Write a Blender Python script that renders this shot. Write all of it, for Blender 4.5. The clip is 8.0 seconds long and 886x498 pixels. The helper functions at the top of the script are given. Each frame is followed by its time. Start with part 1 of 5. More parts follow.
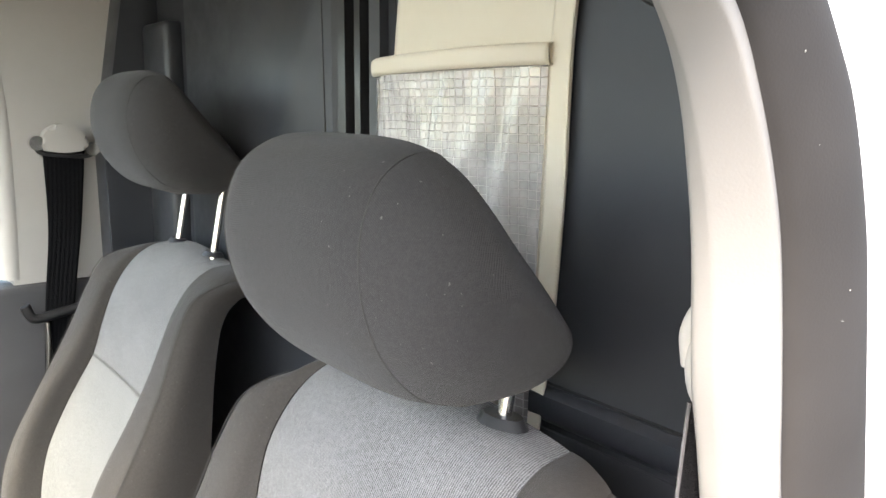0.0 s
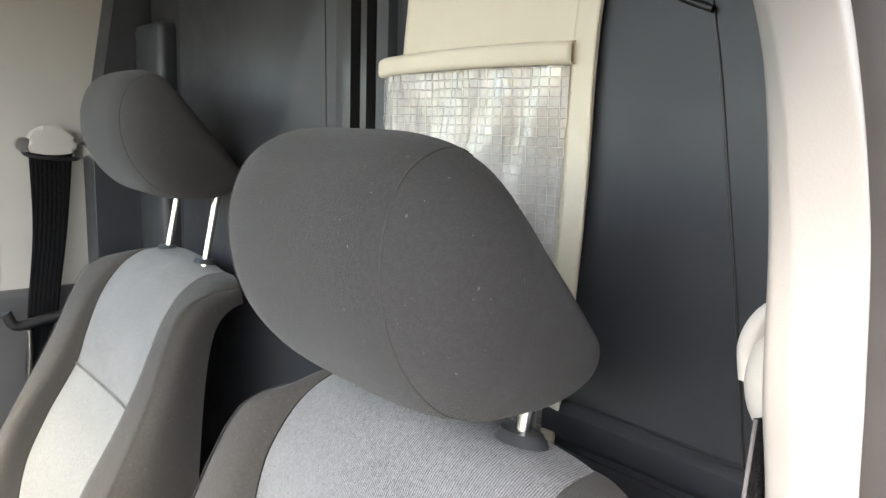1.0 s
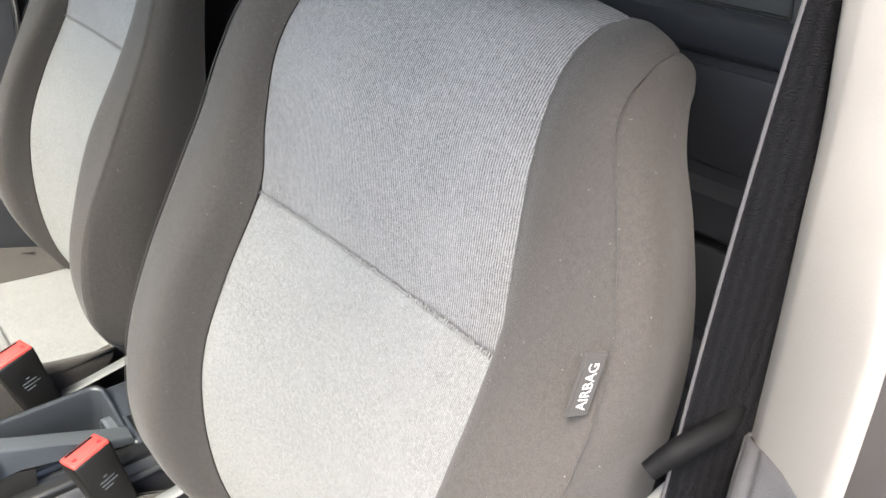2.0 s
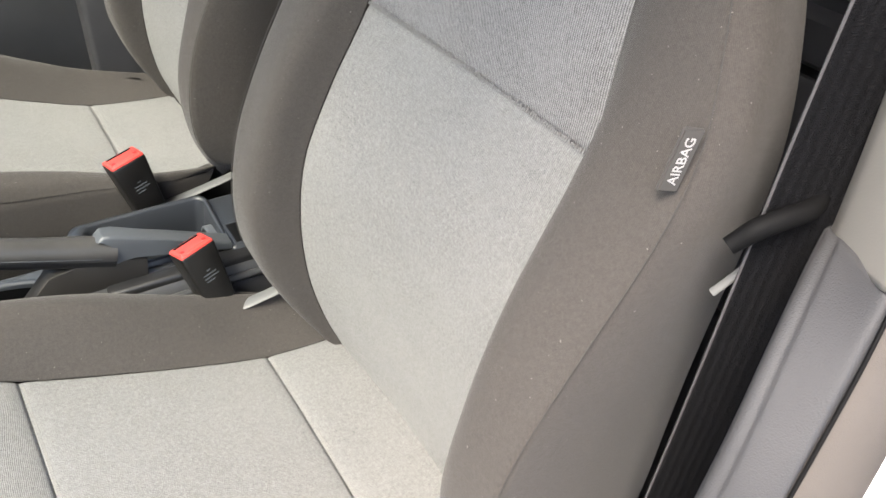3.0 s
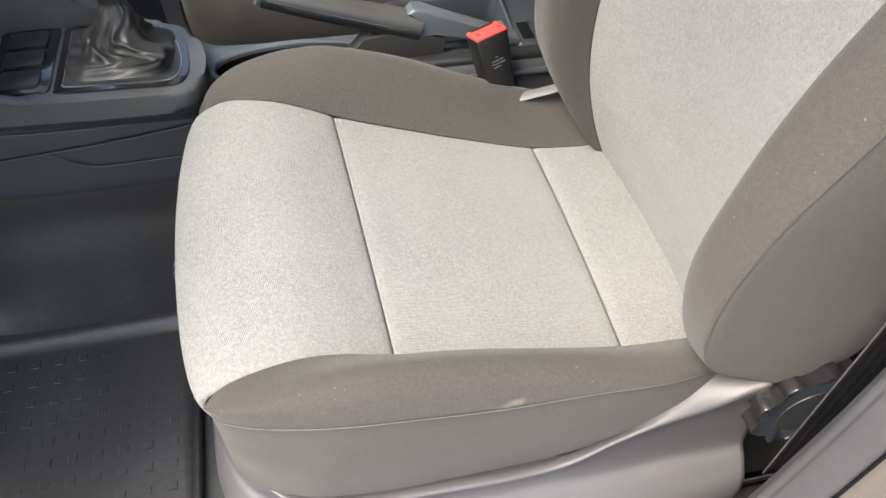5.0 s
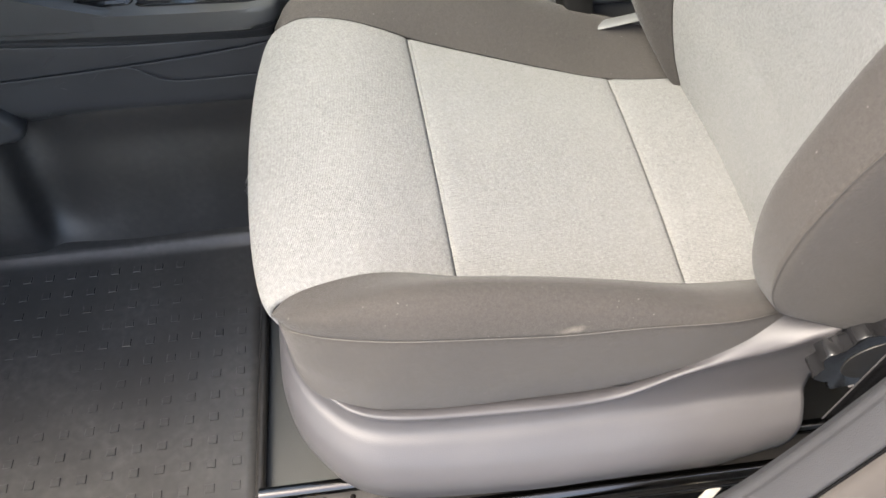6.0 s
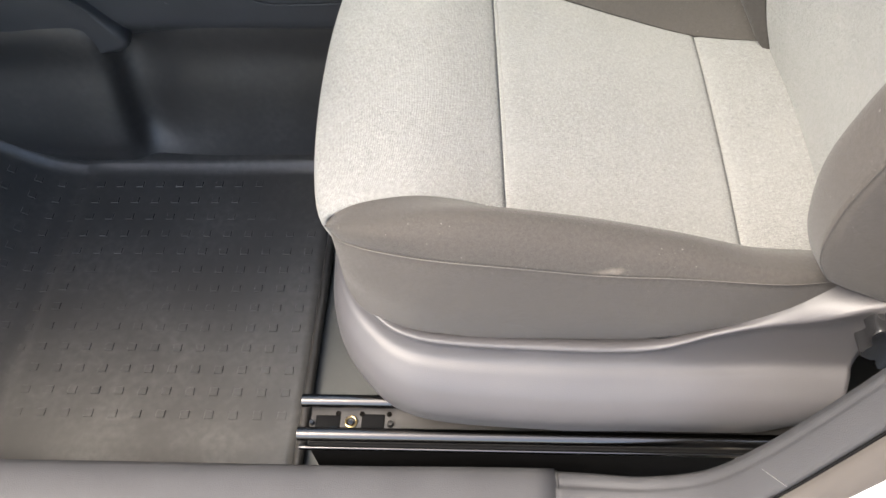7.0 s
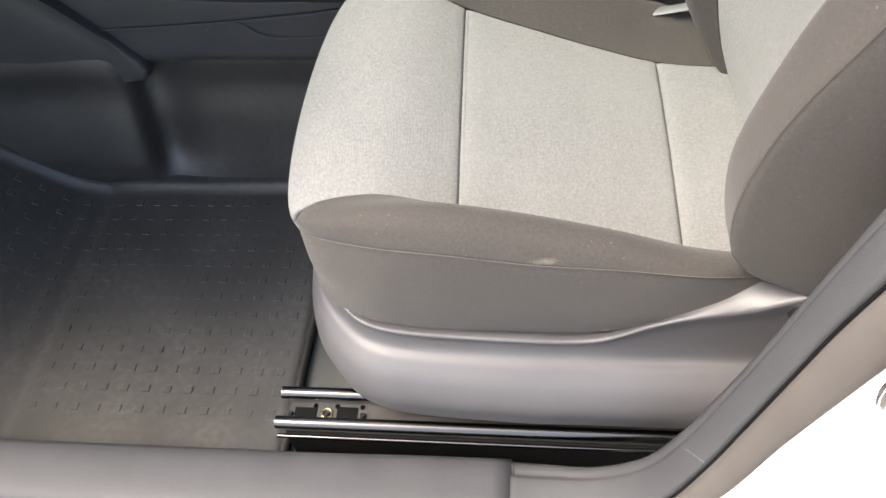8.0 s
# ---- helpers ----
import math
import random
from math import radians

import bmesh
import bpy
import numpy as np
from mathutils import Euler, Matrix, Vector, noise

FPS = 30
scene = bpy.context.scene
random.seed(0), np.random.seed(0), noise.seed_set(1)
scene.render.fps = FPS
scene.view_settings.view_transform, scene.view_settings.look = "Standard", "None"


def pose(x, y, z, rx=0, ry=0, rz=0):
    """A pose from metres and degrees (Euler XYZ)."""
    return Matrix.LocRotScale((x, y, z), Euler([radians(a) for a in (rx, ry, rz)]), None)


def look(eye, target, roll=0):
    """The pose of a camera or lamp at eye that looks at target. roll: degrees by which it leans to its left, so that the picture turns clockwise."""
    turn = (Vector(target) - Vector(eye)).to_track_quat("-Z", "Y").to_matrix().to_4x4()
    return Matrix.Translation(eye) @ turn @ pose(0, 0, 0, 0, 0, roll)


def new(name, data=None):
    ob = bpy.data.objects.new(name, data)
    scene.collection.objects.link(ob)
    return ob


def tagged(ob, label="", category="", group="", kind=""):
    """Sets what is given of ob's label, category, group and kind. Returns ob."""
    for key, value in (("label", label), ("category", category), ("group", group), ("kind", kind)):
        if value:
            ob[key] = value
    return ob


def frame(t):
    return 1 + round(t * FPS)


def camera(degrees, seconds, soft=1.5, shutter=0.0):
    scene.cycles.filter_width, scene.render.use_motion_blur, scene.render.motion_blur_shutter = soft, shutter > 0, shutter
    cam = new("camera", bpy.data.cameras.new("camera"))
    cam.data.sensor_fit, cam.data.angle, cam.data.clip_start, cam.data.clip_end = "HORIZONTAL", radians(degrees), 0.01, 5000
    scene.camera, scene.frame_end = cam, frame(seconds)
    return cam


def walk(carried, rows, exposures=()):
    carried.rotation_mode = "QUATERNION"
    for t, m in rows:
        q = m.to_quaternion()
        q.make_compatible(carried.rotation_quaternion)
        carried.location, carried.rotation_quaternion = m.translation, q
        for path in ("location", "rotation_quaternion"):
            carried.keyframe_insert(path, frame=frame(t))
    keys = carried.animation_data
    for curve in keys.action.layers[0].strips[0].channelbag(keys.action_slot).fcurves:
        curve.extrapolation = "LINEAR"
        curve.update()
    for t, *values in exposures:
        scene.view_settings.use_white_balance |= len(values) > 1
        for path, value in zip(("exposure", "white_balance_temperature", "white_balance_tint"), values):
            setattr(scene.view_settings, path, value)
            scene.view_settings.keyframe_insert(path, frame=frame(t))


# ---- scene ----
cam = camera(60.7, 8.0)
PATH = [
    (0, (-0.144, -0.202, 1.166), (1.094, 1.328, 0.808), 0.6),
    (0.5, (-0.152, -0.186, 1.182), (1.127, 1.341, 1.003), 1.2),
    (1, (-0.144, -0.165, 1.153), (1.13, 1.344, 0.836), 1.7),
    (1.5, (-0.141, -0.15, 1.085), (1.093, 1.269, 0.404), 2.4),
    (1.7, (-0.154, -0.156, 1.057), (1.061, 1.219, 0.264), 2.8),
    (1.9, (-0.156, -0.16, 1.041), (1.009, 1.173, 0.11), 2.4),
    (2, (-0.159, -0.162, 1.032), (0.986, 1.152, 0.053), 2.4),
    (2.2, (-0.163, -0.167, 1.024), (0.945, 1.124, -0.028), 2.9),
    (3.3, (-0.233, -0.215, 0.991), (0.568, 1.089, -0.296), 4.1),
    (3.5, (-0.247, -0.222, 0.993), (0.468, 1.096, -0.331), 3.5),
    (4, (-0.282, -0.244, 0.996), (0.268, 1.091, -0.388), 3.1),
    (4.5, (-0.291, -0.268, 0.977), (0.122, 1.063, -0.458), 2.5),
    (4.7, (-0.297, -0.275, 0.971), (0.074, 1.039, -0.49), 2.1),
    (5.8, (-0.301, -0.29, 0.966), (-0.145, 0.92, -0.619), -0.8),
    (6, (-0.303, -0.293, 0.963), (-0.179, 0.896, -0.641), -1.4),
    (6.5, (-0.292, -0.307, 0.96), (-0.263, 0.835, -0.682), -2.8),
    (7, (-0.27, -0.333, 0.958), (-0.379, 0.79, -0.693), -4.3),
    (7.5, (-0.238, -0.38, 0.954), (-0.424, 0.751, -0.685), -5.5),
    (8, (-0.176, -0.414, 0.978), (-0.401, 0.81, -0.588), -7.4),
]
walk(cam, [(t, look(eye, target, roll)) for t, eye, target, roll in PATH], [(t, e, k, 11) for t, e, k in ((0, 3.2, 7200), (1.0, 3.22, 7200), (1.5, 3.22, 7050), (2.0, 2.75, 6900), (2.2, 2.58, 6900), (3.3, 2.27, 7050), (4.5, 2.27, 7050), (7, 2.28, 7150), (8, 2.2, 7100))])

# ---- light ----
SUN_UP, SUN_ROUND = 57, 246
world = bpy.data.worlds.new("daylight")
scene.world = world
world.use_nodes = True
wn = world.node_tree
sky = wn.nodes.new("ShaderNodeTexSky")
sky.sky_type, sky.sun_disc = "NISHITA", False
sky.sun_elevation, sky.sun_rotation = radians(SUN_UP), radians(SUN_ROUND)
sky.air_density, sky.dust_density = 1.0, 3.0
wn.links.new(sky.outputs["Color"], wn.nodes["Background"].inputs["Color"])
wn.nodes["Background"].inputs["Strength"].default_value = 0.15
sun = new("sun", bpy.data.lights.new("sun", "SUN"))
sun.data.energy, sun.data.angle, sun.data.color = 2.0, radians(30), (1.0, 0.965, 0.925)
sun_dir = Vector((math.sin(radians(SUN_ROUND)) * math.cos(radians(SUN_UP)), math.cos(radians(SUN_ROUND)) * math.cos(radians(SUN_UP)), math.sin(radians(SUN_UP))))
sun.matrix_world = look(sun_dir * 30, (0, 0, 0))

# ---- materials ----


def material(name, color, rough=0.6, metal=0.0, spec=0.5):
    m = bpy.data.materials.new(name)
    m.use_nodes = True
    b = m.node_tree.nodes["Principled BSDF"]
    b.inputs["Base Color"].default_value = (*color, 1)
    b.inputs["Roughness"].default_value = rough
    b.inputs["Metallic"].default_value = metal
    b.inputs["Specular IOR Level"].default_value = spec
    return m, m.node_tree, b


def node(tree, kind, **inputs):
    n = tree.nodes.new(kind)
    for key, value in inputs.items():
        n.inputs[key.replace("_", " ")].default_value = value
    return n


def calc(tree, op, a, b=None):
    n = tree.nodes.new("ShaderNodeMath")
    n.operation = op
    for i, v in enumerate((a, b)):
        if v is None:
            continue
        if isinstance(v, (int, float)):
            n.inputs[i].default_value = v
        else:
            tree.links.new(v, n.inputs[i])
    return n.outputs[0]


def blend(tree, fac, a, b, mode="MIX"):
    n = tree.nodes.new("ShaderNodeMix")
    n.data_type, n.blend_type = "RGBA", mode
    for i, v in ((0, fac), (6, a), (7, b)):
        if isinstance(v, (int, float)):
            n.inputs[i].default_value = v
        elif isinstance(v, tuple):
            n.inputs[i].default_value = (*v, 1)
        else:
            tree.links.new(v, n.inputs[i])
    return n.outputs[2]


def grain(tree, scale, detail=2.0, rough=0.5):
    c = tree.nodes.new("ShaderNodeTexCoord")
    n = node(tree, "ShaderNodeTexNoise", Scale=scale, Detail=detail, Roughness=rough)
    tree.links.new(c.outputs["Object"], n.inputs["Vector"])
    return n.outputs["Fac"]


def ramp(tree, fac, lo, hi):
    n = tree.nodes.new("ShaderNodeMapRange")
    n.inputs["From Min"].default_value, n.inputs["From Max"].default_value = lo, hi
    tree.links.new(fac, n.inputs["Value"])
    return n.outputs[0]


def bump(tree, b, height, strength, distance):
    n = node(tree, "ShaderNodeBump", Strength=strength, Distance=distance)
    tree.links.new(height, n.inputs["Height"])
    tree.links.new(n.outputs[0], b.inputs["Normal"])


def fabric(name, dark, light, pitch, cross, contrast, fuzz=0.25, lint=0.0, stain=None, swap=False, loose=0.6):
    """Woven cloth: ribs along v every pitch metres, cross threads, soft mottling and bits of lint."""
    m, t, b = material(name, light, 0.92, 0, 0.25)
    uv = t.nodes.new("ShaderNodeUVMap")
    sep = t.nodes.new("ShaderNodeSeparateXYZ")
    t.links.new(uv.outputs[0], sep.inputs[0])
    wob = grain(t, 160, 2)
    u = calc(t, "ADD", sep.outputs[0], calc(t, "MULTIPLY", wob, pitch * loose))
    v = calc(t, "ADD", sep.outputs[1], calc(t, "MULTIPLY", wob, pitch * loose))
    rib = calc(t, "MULTIPLY_ADD", calc(t, "SINE", calc(t, "MULTIPLY", v if swap else u, 2 * math.pi / pitch)), 0.5)
    rib.node.inputs[2].default_value = 0.5
    thr = calc(t, "MULTIPLY_ADD", calc(t, "SINE", calc(t, "MULTIPLY", u if swap else v, 2 * math.pi / cross)), 0.5)
    thr.node.inputs[2].default_value = 0.5
    weave = calc(t, "MULTIPLY", rib, calc(t, "MULTIPLY_ADD", thr, 0.35))
    weave.node.inputs[1].node.inputs[2].default_value = 0.65
    fine = calc(t, "ADD", calc(t, "MULTIPLY", grain(t, 900, 2, 0.7), 0.6), calc(t, "MULTIPLY", grain(t, 280, 2, 0.7), 0.4))
    big = ramp(t, grain(t, 9, 3, 0.6), 0.3, 0.7)
    mixv = calc(t, "ADD", calc(t, "MULTIPLY", weave, contrast), calc(t, "MULTIPLY", ramp(t, fine, 0.36, 0.64), 1 - contrast))
    col = blend(t, mixv, dark, light)
    worn = blend(t, calc(t, "MULTIPLY", big, fuzz), col, tuple(c * 0.72 for c in light))
    if stain:
        c = t.nodes.new("ShaderNodeTexCoord")
        off = t.nodes.new("ShaderNodeVectorMath")
        off.operation = "SUBTRACT"
        off.inputs[1].default_value = stain
        t.links.new(c.outputs["Object"], off.inputs[0])
        st = t.nodes.new("ShaderNodeVectorMath")
        st.operation = "MULTIPLY"
        st.inputs[1].default_value = (42, 16, 150)
        t.links.new(off.outputs[0], st.inputs[0])
        ln = t.nodes.new("ShaderNodeVectorMath")
        ln.operation = "LENGTH"
        t.links.new(st.outputs[0], ln.inputs[0])
        edge = calc(t, "ADD", ln.outputs["Value"], calc(t, "MULTIPLY", grain(t, 45, 4, 0.7), 2.4))
        worn = blend(t, calc(t, "MULTIPLY", ramp(t, edge, 1.9, 1.2), 0.22), worn, (0.42, 0.37, 0.30))
    if lint:
        dots = ramp(t, grain(t, 420, 0), 0.84, 0.87)
        worn = blend(t, calc(t, "MULTIPLY", dots, lint), worn, (0.55, 0.52, 0.48))
    t.links.new(worn, b.inputs["Base Color"])
    b.inputs["Sheen Weight"].default_value = 0.10
    b.inputs["Sheen Roughness"].default_value = 0.5
    bump(t, b, mixv, 0.8, pitch * 0.35)
    return m


def plastic(name, color, rough=0.5, pebble=700, relief=0.00025, scuff=0.12, spec=0.45):
    """Grained moulded plastic with slight scuffs and dust."""
    m, t, b = material(name, color, rough, 0, spec)
    g = grain(t, pebble, 1)
    big = ramp(t, grain(t, 14, 4, 0.65), 0.35, 0.75)
    col = blend(t, calc(t, "MULTIPLY", big, scuff), color, tuple(min(1, c * 1.6 + 0.02) for c in color))
    t.links.new(col, b.inputs["Base Color"])
    t.links.new(calc(t, "ADD", calc(t, "MULTIPLY", big, 0.15), rough - 0.07), b.inputs["Roughness"])
    bump(t, b, g, 0.6, relief)
    return m


RIB_LIGHT = fabric("ribbed_light_cloth", (0.016, 0.0155, 0.0155), (0.40, 0.392, 0.388), 0.0019, 0.0012, 0.68, loose=0.9)
RIB_CROSS = fabric("cross_ribbed_light_cloth", (0.094, 0.0925, 0.0885), (0.34, 0.336, 0.325), 0.0016, 0.0012, 0.50, swap=True, loose=1.2)
LIGHT = fabric("light_cloth", (0.094, 0.0936, 0.0905), (0.320, 0.318, 0.309), 0.0017, 0.0019, 0.48, 0.34, loose=1.7)
DARK = fabric("dark_cloth", (0.0390, 0.0350, 0.0316), (0.0745, 0.0672, 0.0608), 0.0011, 0.0011, 0.4, 0.28, 0.16, stain=(-0.160, 0.018, 0.405))
HEAD = fabric("headrest_cloth", (0.030, 0.0284, 0.0278), (0.060, 0.0565, 0.0553), 0.0013, 0.0012, 0.5, 0.2, 0.15)
STITCH = material("pale_thread", (0.095, 0.087, 0.079), 0.8)[0]
STITCH_LIGHT = material("light_thread", (0.22, 0.216, 0.208), 0.85)[0]
THREAD = material("dark_thread", (0.045, 0.042, 0.039), 0.8)[0]
VALANCE = plastic("grey_seat_plastic", (0.068, 0.0655, 0.0685), 0.48, 900, 0.0002)
TRIM = plastic("blue_grey_trim", (0.043, 0.043, 0.0455), 0.58, 950, 0.0005, 0.2, 0.3)
CONSOLE = plastic("charcoal_console", (0.040, 0.041, 0.043), 0.4, 900, 0.0002, 0.18)
SURROUND = plastic("grey_surround", (0.060, 0.061, 0.060), 0.36, 900, 0.0002, 0.18)
TRAY = plastic("slate_tray", (0.070, 0.077, 0.085), 0.38, 900, 0.0001, 0.12)
BIN = plastic("dark_slate_bin", (0.024, 0.027, 0.032), 0.36, 900, 0.0001, 0.15)
BUCKLE = plastic("buckle_black", (0.0075, 0.007, 0.0065), 0.42, 500, 0.0002, 0.25, 0.35)
DARK_RED = material("dark_red_notch", (0.33, 0.010, 0.010), 0.5)[0]
BLACK = plastic("black_plastic", (0.015, 0.015, 0.016), 0.35, 700, 0.0001, 0.08)
SATIN = plastic("satin_black_plastic", (0.012, 0.012, 0.013), 0.23, 700, 0.00005, 0.08)
SHROUD = plastic("dark_brown_shroud", (0.024, 0.0225, 0.021), 0.5, 800, 0.0001, 0.1)
KNOB_METAL = material("dark_chrome", (0.22, 0.205, 0.19), 0.18, 1.0)[0]
RAIL_STEEL = material("rail_steel", (0.11, 0.105, 0.10), 0.22, 1.0)[0]
DIRTY_STEEL = plastic("dirty_steel", (0.035, 0.033, 0.031), 0.42, 160, 0.0003, 0.5)
# black of frames and arms; also painted shade inside wells, bin and slots
BLACK_AND_SHADE = plastic("black_paint_and_shade", (0.003, 0.003, 0.0032), 0.7, 600, 0.0001, 0.05, 0.12)
BRASS = material("brass_plating", (0.36, 0.27, 0.13), 0.35, 1.0)[0]
GRIP = plastic("worn_grip", (0.052, 0.050, 0.048), 0.36, 90, 0.0002, 0.35)
GRIP_RIM = plastic("pale_grip_rim", (0.12, 0.117, 0.114), 0.35, 400, 0.0001, 0.2)
ANCHOR = plastic("pale_grey_bracket", (0.115, 0.116, 0.113), 0.45, 400, 0.0001, 0.2)
BULK = plastic("dark_bulkhead_panel", (0.030, 0.032, 0.037), 0.45, 700, 0.00015, 0.15)
CREAM = plastic("cream_pillar_trim", (0.40, 0.378, 0.345), 0.55, 900, 0.00015, 0.08)
LINING = plastic("headliner_felt", (0.56, 0.51, 0.46), 0.95, 1200, 0.0003, 0.15, 0.1)
# darker copy of CREAM, offsets the strong daylight on the near pillar
CREAM_DIMMED = plastic("dimmed_cream_trim", (0.190, 0.180, 0.167), 0.55, 900, 0.00015, 0.08)
FELT = plastic("grey_brown_seal", (0.075, 0.067, 0.061), 0.85, 1300, 0.0004, 0.2, 0.2)
FELT_TAN = plastic("tan_felt", (0.30, 0.25, 0.215), 0.95, 1200, 0.0003, 0.15, 0.1)
FELT_DARK = plastic("dark_felt_seal", (0.022, 0.0196, 0.0182), 0.8, 900, 0.00012, 0.3, 0.3)
WHITE = material("white_body_paint", (0.82, 0.81, 0.79), 0.25, 0, 0.5)[0]
STEEL = material("bright_steel", (0.75, 0.73, 0.70), 0.22, 1.0)[0]
ZINC = plastic("dull_zinc", (0.30, 0.30, 0.28), 0.38, 400, 0.0001, 0.1)
ZINC.node_tree.nodes["Principled BSDF"].inputs["Metallic"].default_value = 1.0
BLACK_STEEL = plastic("black_oiled_steel", (0.006, 0.006, 0.006), 0.13, 300, 0.00005, 0.1, 0.6)
RED = material("red_button", (0.62, 0.060, 0.050), 0.4)[0]
VINYL = plastic("cream_vinyl", (0.72, 0.645, 0.515), 0.55, 500, 0.0001, 0.1)
LEATHER = plastic("black_leather", (0.021, 0.0203, 0.0195), 0.47, 450, 0.0003, 0.2, 0.4)
GLOSS = material("gloss_black", (0.01, 0.01, 0.01), 0.12, 0, 0.6)[0]
WEB = fabric("belt_webbing", (0.004, 0.004, 0.0045), (0.012, 0.012, 0.0135), 0.0075, 0.0011, 0.6, 0.1)
WEB.node_tree.nodes["Principled BSDF"].inputs["Sheen Weight"].default_value = 0.0
WEB.node_tree.nodes["Principled BSDF"].inputs["Specular IOR Level"].default_value = 0.08
INK = material("white_print", (0.36, 0.355, 0.345), 0.7)[0]
TAG = material("dark_tag_cloth", (0.06, 0.056, 0.052), 0.85)[0]


def rubber(name, deep, dusty):
    m, t, b = material(name, (0.022, 0.022, 0.021), 0.6, 0, 0.5)
    dust = ramp(t, grain(t, 6, 5, 0.7), 0.4, 0.8)
    fine = ramp(t, grain(t, 90, 3), 0.35, 0.8)
    col = blend(t, calc(t, "MULTIPLY", dust, calc(t, "MULTIPLY", fine, 0.6)), deep, dusty)
    t.links.new(col, b.inputs["Base Color"])
    t.links.new(calc(t, "ADD", calc(t, "MULTIPLY", dust, 0.25), 0.28), b.inputs["Roughness"])
    bump(t, b, grain(t, 900, 1), 0.5, 0.0003)
    return m


RUBBER = rubber("black_rubber_lining", (0.025, 0.0239, 0.0226), (0.080, 0.0725, 0.066))
MAT = rubber("dusty_rubber_mat", (0.050, 0.049, 0.047), (0.16, 0.155, 0.144))


def clear_sheet():
    """Clear PVC film with a woven thread grid."""
    m, t, b = material("clear_thread_film", (0.80, 0.77, 0.74), 0.14, 0, 1.0)
    uv = t.nodes.new("ShaderNodeUVMap")
    sep = t.nodes.new("ShaderNodeSeparateXYZ")
    t.links.new(uv.outputs[0], sep.inputs[0])
    lines = []
    for i, p in ((0, 0.0092), (1, 0.0078)):
        s = calc(t, "SINE", calc(t, "MULTIPLY", sep.outputs[i], 2 * math.pi / p))
        lines.append(ramp(t, s, 0.86, 0.97))
    net = calc(t, "MAXIMUM", lines[0], lines[1])
    haze = ramp(t, grain(t, 30, 3), 0.35, 0.75)
    squash = t.nodes.new("ShaderNodeVectorMath")
    squash.operation = "MULTIPLY"
    squash.inputs[1].default_value = (46, 12, 1)
    t.links.new(uv.outputs[0], squash.inputs[0])
    crinkle = node(t, "ShaderNodeTexNoise", Scale=1.0, Detail=3.0, Roughness=0.6)
    t.links.new(squash.outputs[0], crinkle.inputs["Vector"])
    bump(t, b, calc(t, "ADD", crinkle.outputs["Fac"], calc(t, "MULTIPLY", net, 0.16)), 1.0, 0.007)
    clear = node(t, "ShaderNodeBsdfTransparent")
    mix = t.nodes.new("ShaderNodeMixShader")
    fac = calc(t, "MAXIMUM", calc(t, "MULTIPLY", net, 0.85), calc(t, "MULTIPLY_ADD", haze, 0.34))
    fac.node.inputs[1].node.inputs[2].default_value = 0.16
    t.links.new(fac, mix.inputs[0])
    t.links.new(clear.outputs[0], mix.inputs[1])
    t.links.new(b.outputs[0], mix.inputs[2])
    gloss = node(t, "ShaderNodeBsdfGlossy", Roughness=0.12)
    t.links.new(b.inputs["Normal"].links[0].from_socket, gloss.inputs["Normal"])
    edge = node(t, "ShaderNodeFresnel", IOR=1.75)
    coat = t.nodes.new("ShaderNodeMixShader")
    t.links.new(edge.outputs[0], coat.inputs[0])
    t.links.new(mix.outputs[0], coat.inputs[1])
    t.links.new(gloss.outputs[0], coat.inputs[2])
    t.links.new(coat.outputs[0], t.nodes["Material Output"].inputs["Surface"])
    return m


FILM = clear_sheet()


def tinted_glass():
    """Green-tinted safety glass: mostly clear, with a faint gloss."""
    m, t, b = material("tinted_glass", (0.9, 0.95, 0.92), 0.02, 0, 0.5)
    clear = node(t, "ShaderNodeBsdfTransparent")
    clear.inputs["Color"].default_value = (0.94, 0.972, 0.958, 1)
    gloss = node(t, "ShaderNodeBsdfGlossy", Roughness=0.02)
    mix = t.nodes.new("ShaderNodeMixShader")
    mix.inputs[0].default_value = 0.06
    t.links.new(clear.outputs[0], mix.inputs[1])
    t.links.new(gloss.outputs[0], mix.inputs[2])
    t.links.new(mix.outputs[0], t.nodes["Material Output"].inputs["Surface"])
    return m


GLASS = tinted_glass()

# ---- helpers for meshes ----


def spline(points, n):
    """n points of a Catmull-Rom curve through the points, even along its length."""
    p = np.array(points, float)
    p = np.vstack([2 * p[0] - p[1], p, 2 * p[-1] - p[-2]])
    out = []
    for i in range(1, len(p) - 2):
        t = np.linspace(0, 1, 24, endpoint=False)[:, None]
        a, b, c, d = p[i - 1], p[i], p[i + 1], p[i + 2]
        out.append(0.5 * (2 * b + (c - a) * t + (2 * a - 5 * b + 4 * c - d) * t ** 2 + (3 * b - a - 3 * c + d) * t ** 3))
    c = np.vstack(out + [p[-2][None]])
    s = np.r_[0, np.cumsum(np.linalg.norm(np.diff(c, axis=0), axis=1))]
    if np.isscalar(n):
        n = np.linspace(0, 1, n)
    q = np.asarray(n) * s[-1]
    return np.stack([np.interp(q, s, c[:, k]) for k in range(3)], 1)


def even(n):
    """Steps from 0 to 1, closer together at both ends."""
    u = np.linspace(0, 1, n)
    return 0.35 * u + 0.65 * (0.5 - 0.5 * np.cos(np.pi * u))


def link(name, mesh, mat, parent=None, label=""):
    ob = new(name, mesh)
    if mat:
        mesh.materials.append(mat)
    if parent:
        ob.parent = parent
        bpy.context.view_layer.update()
        ob.matrix_parent_inverse = parent.matrix_world.inverted()
    return tagged(ob, label)


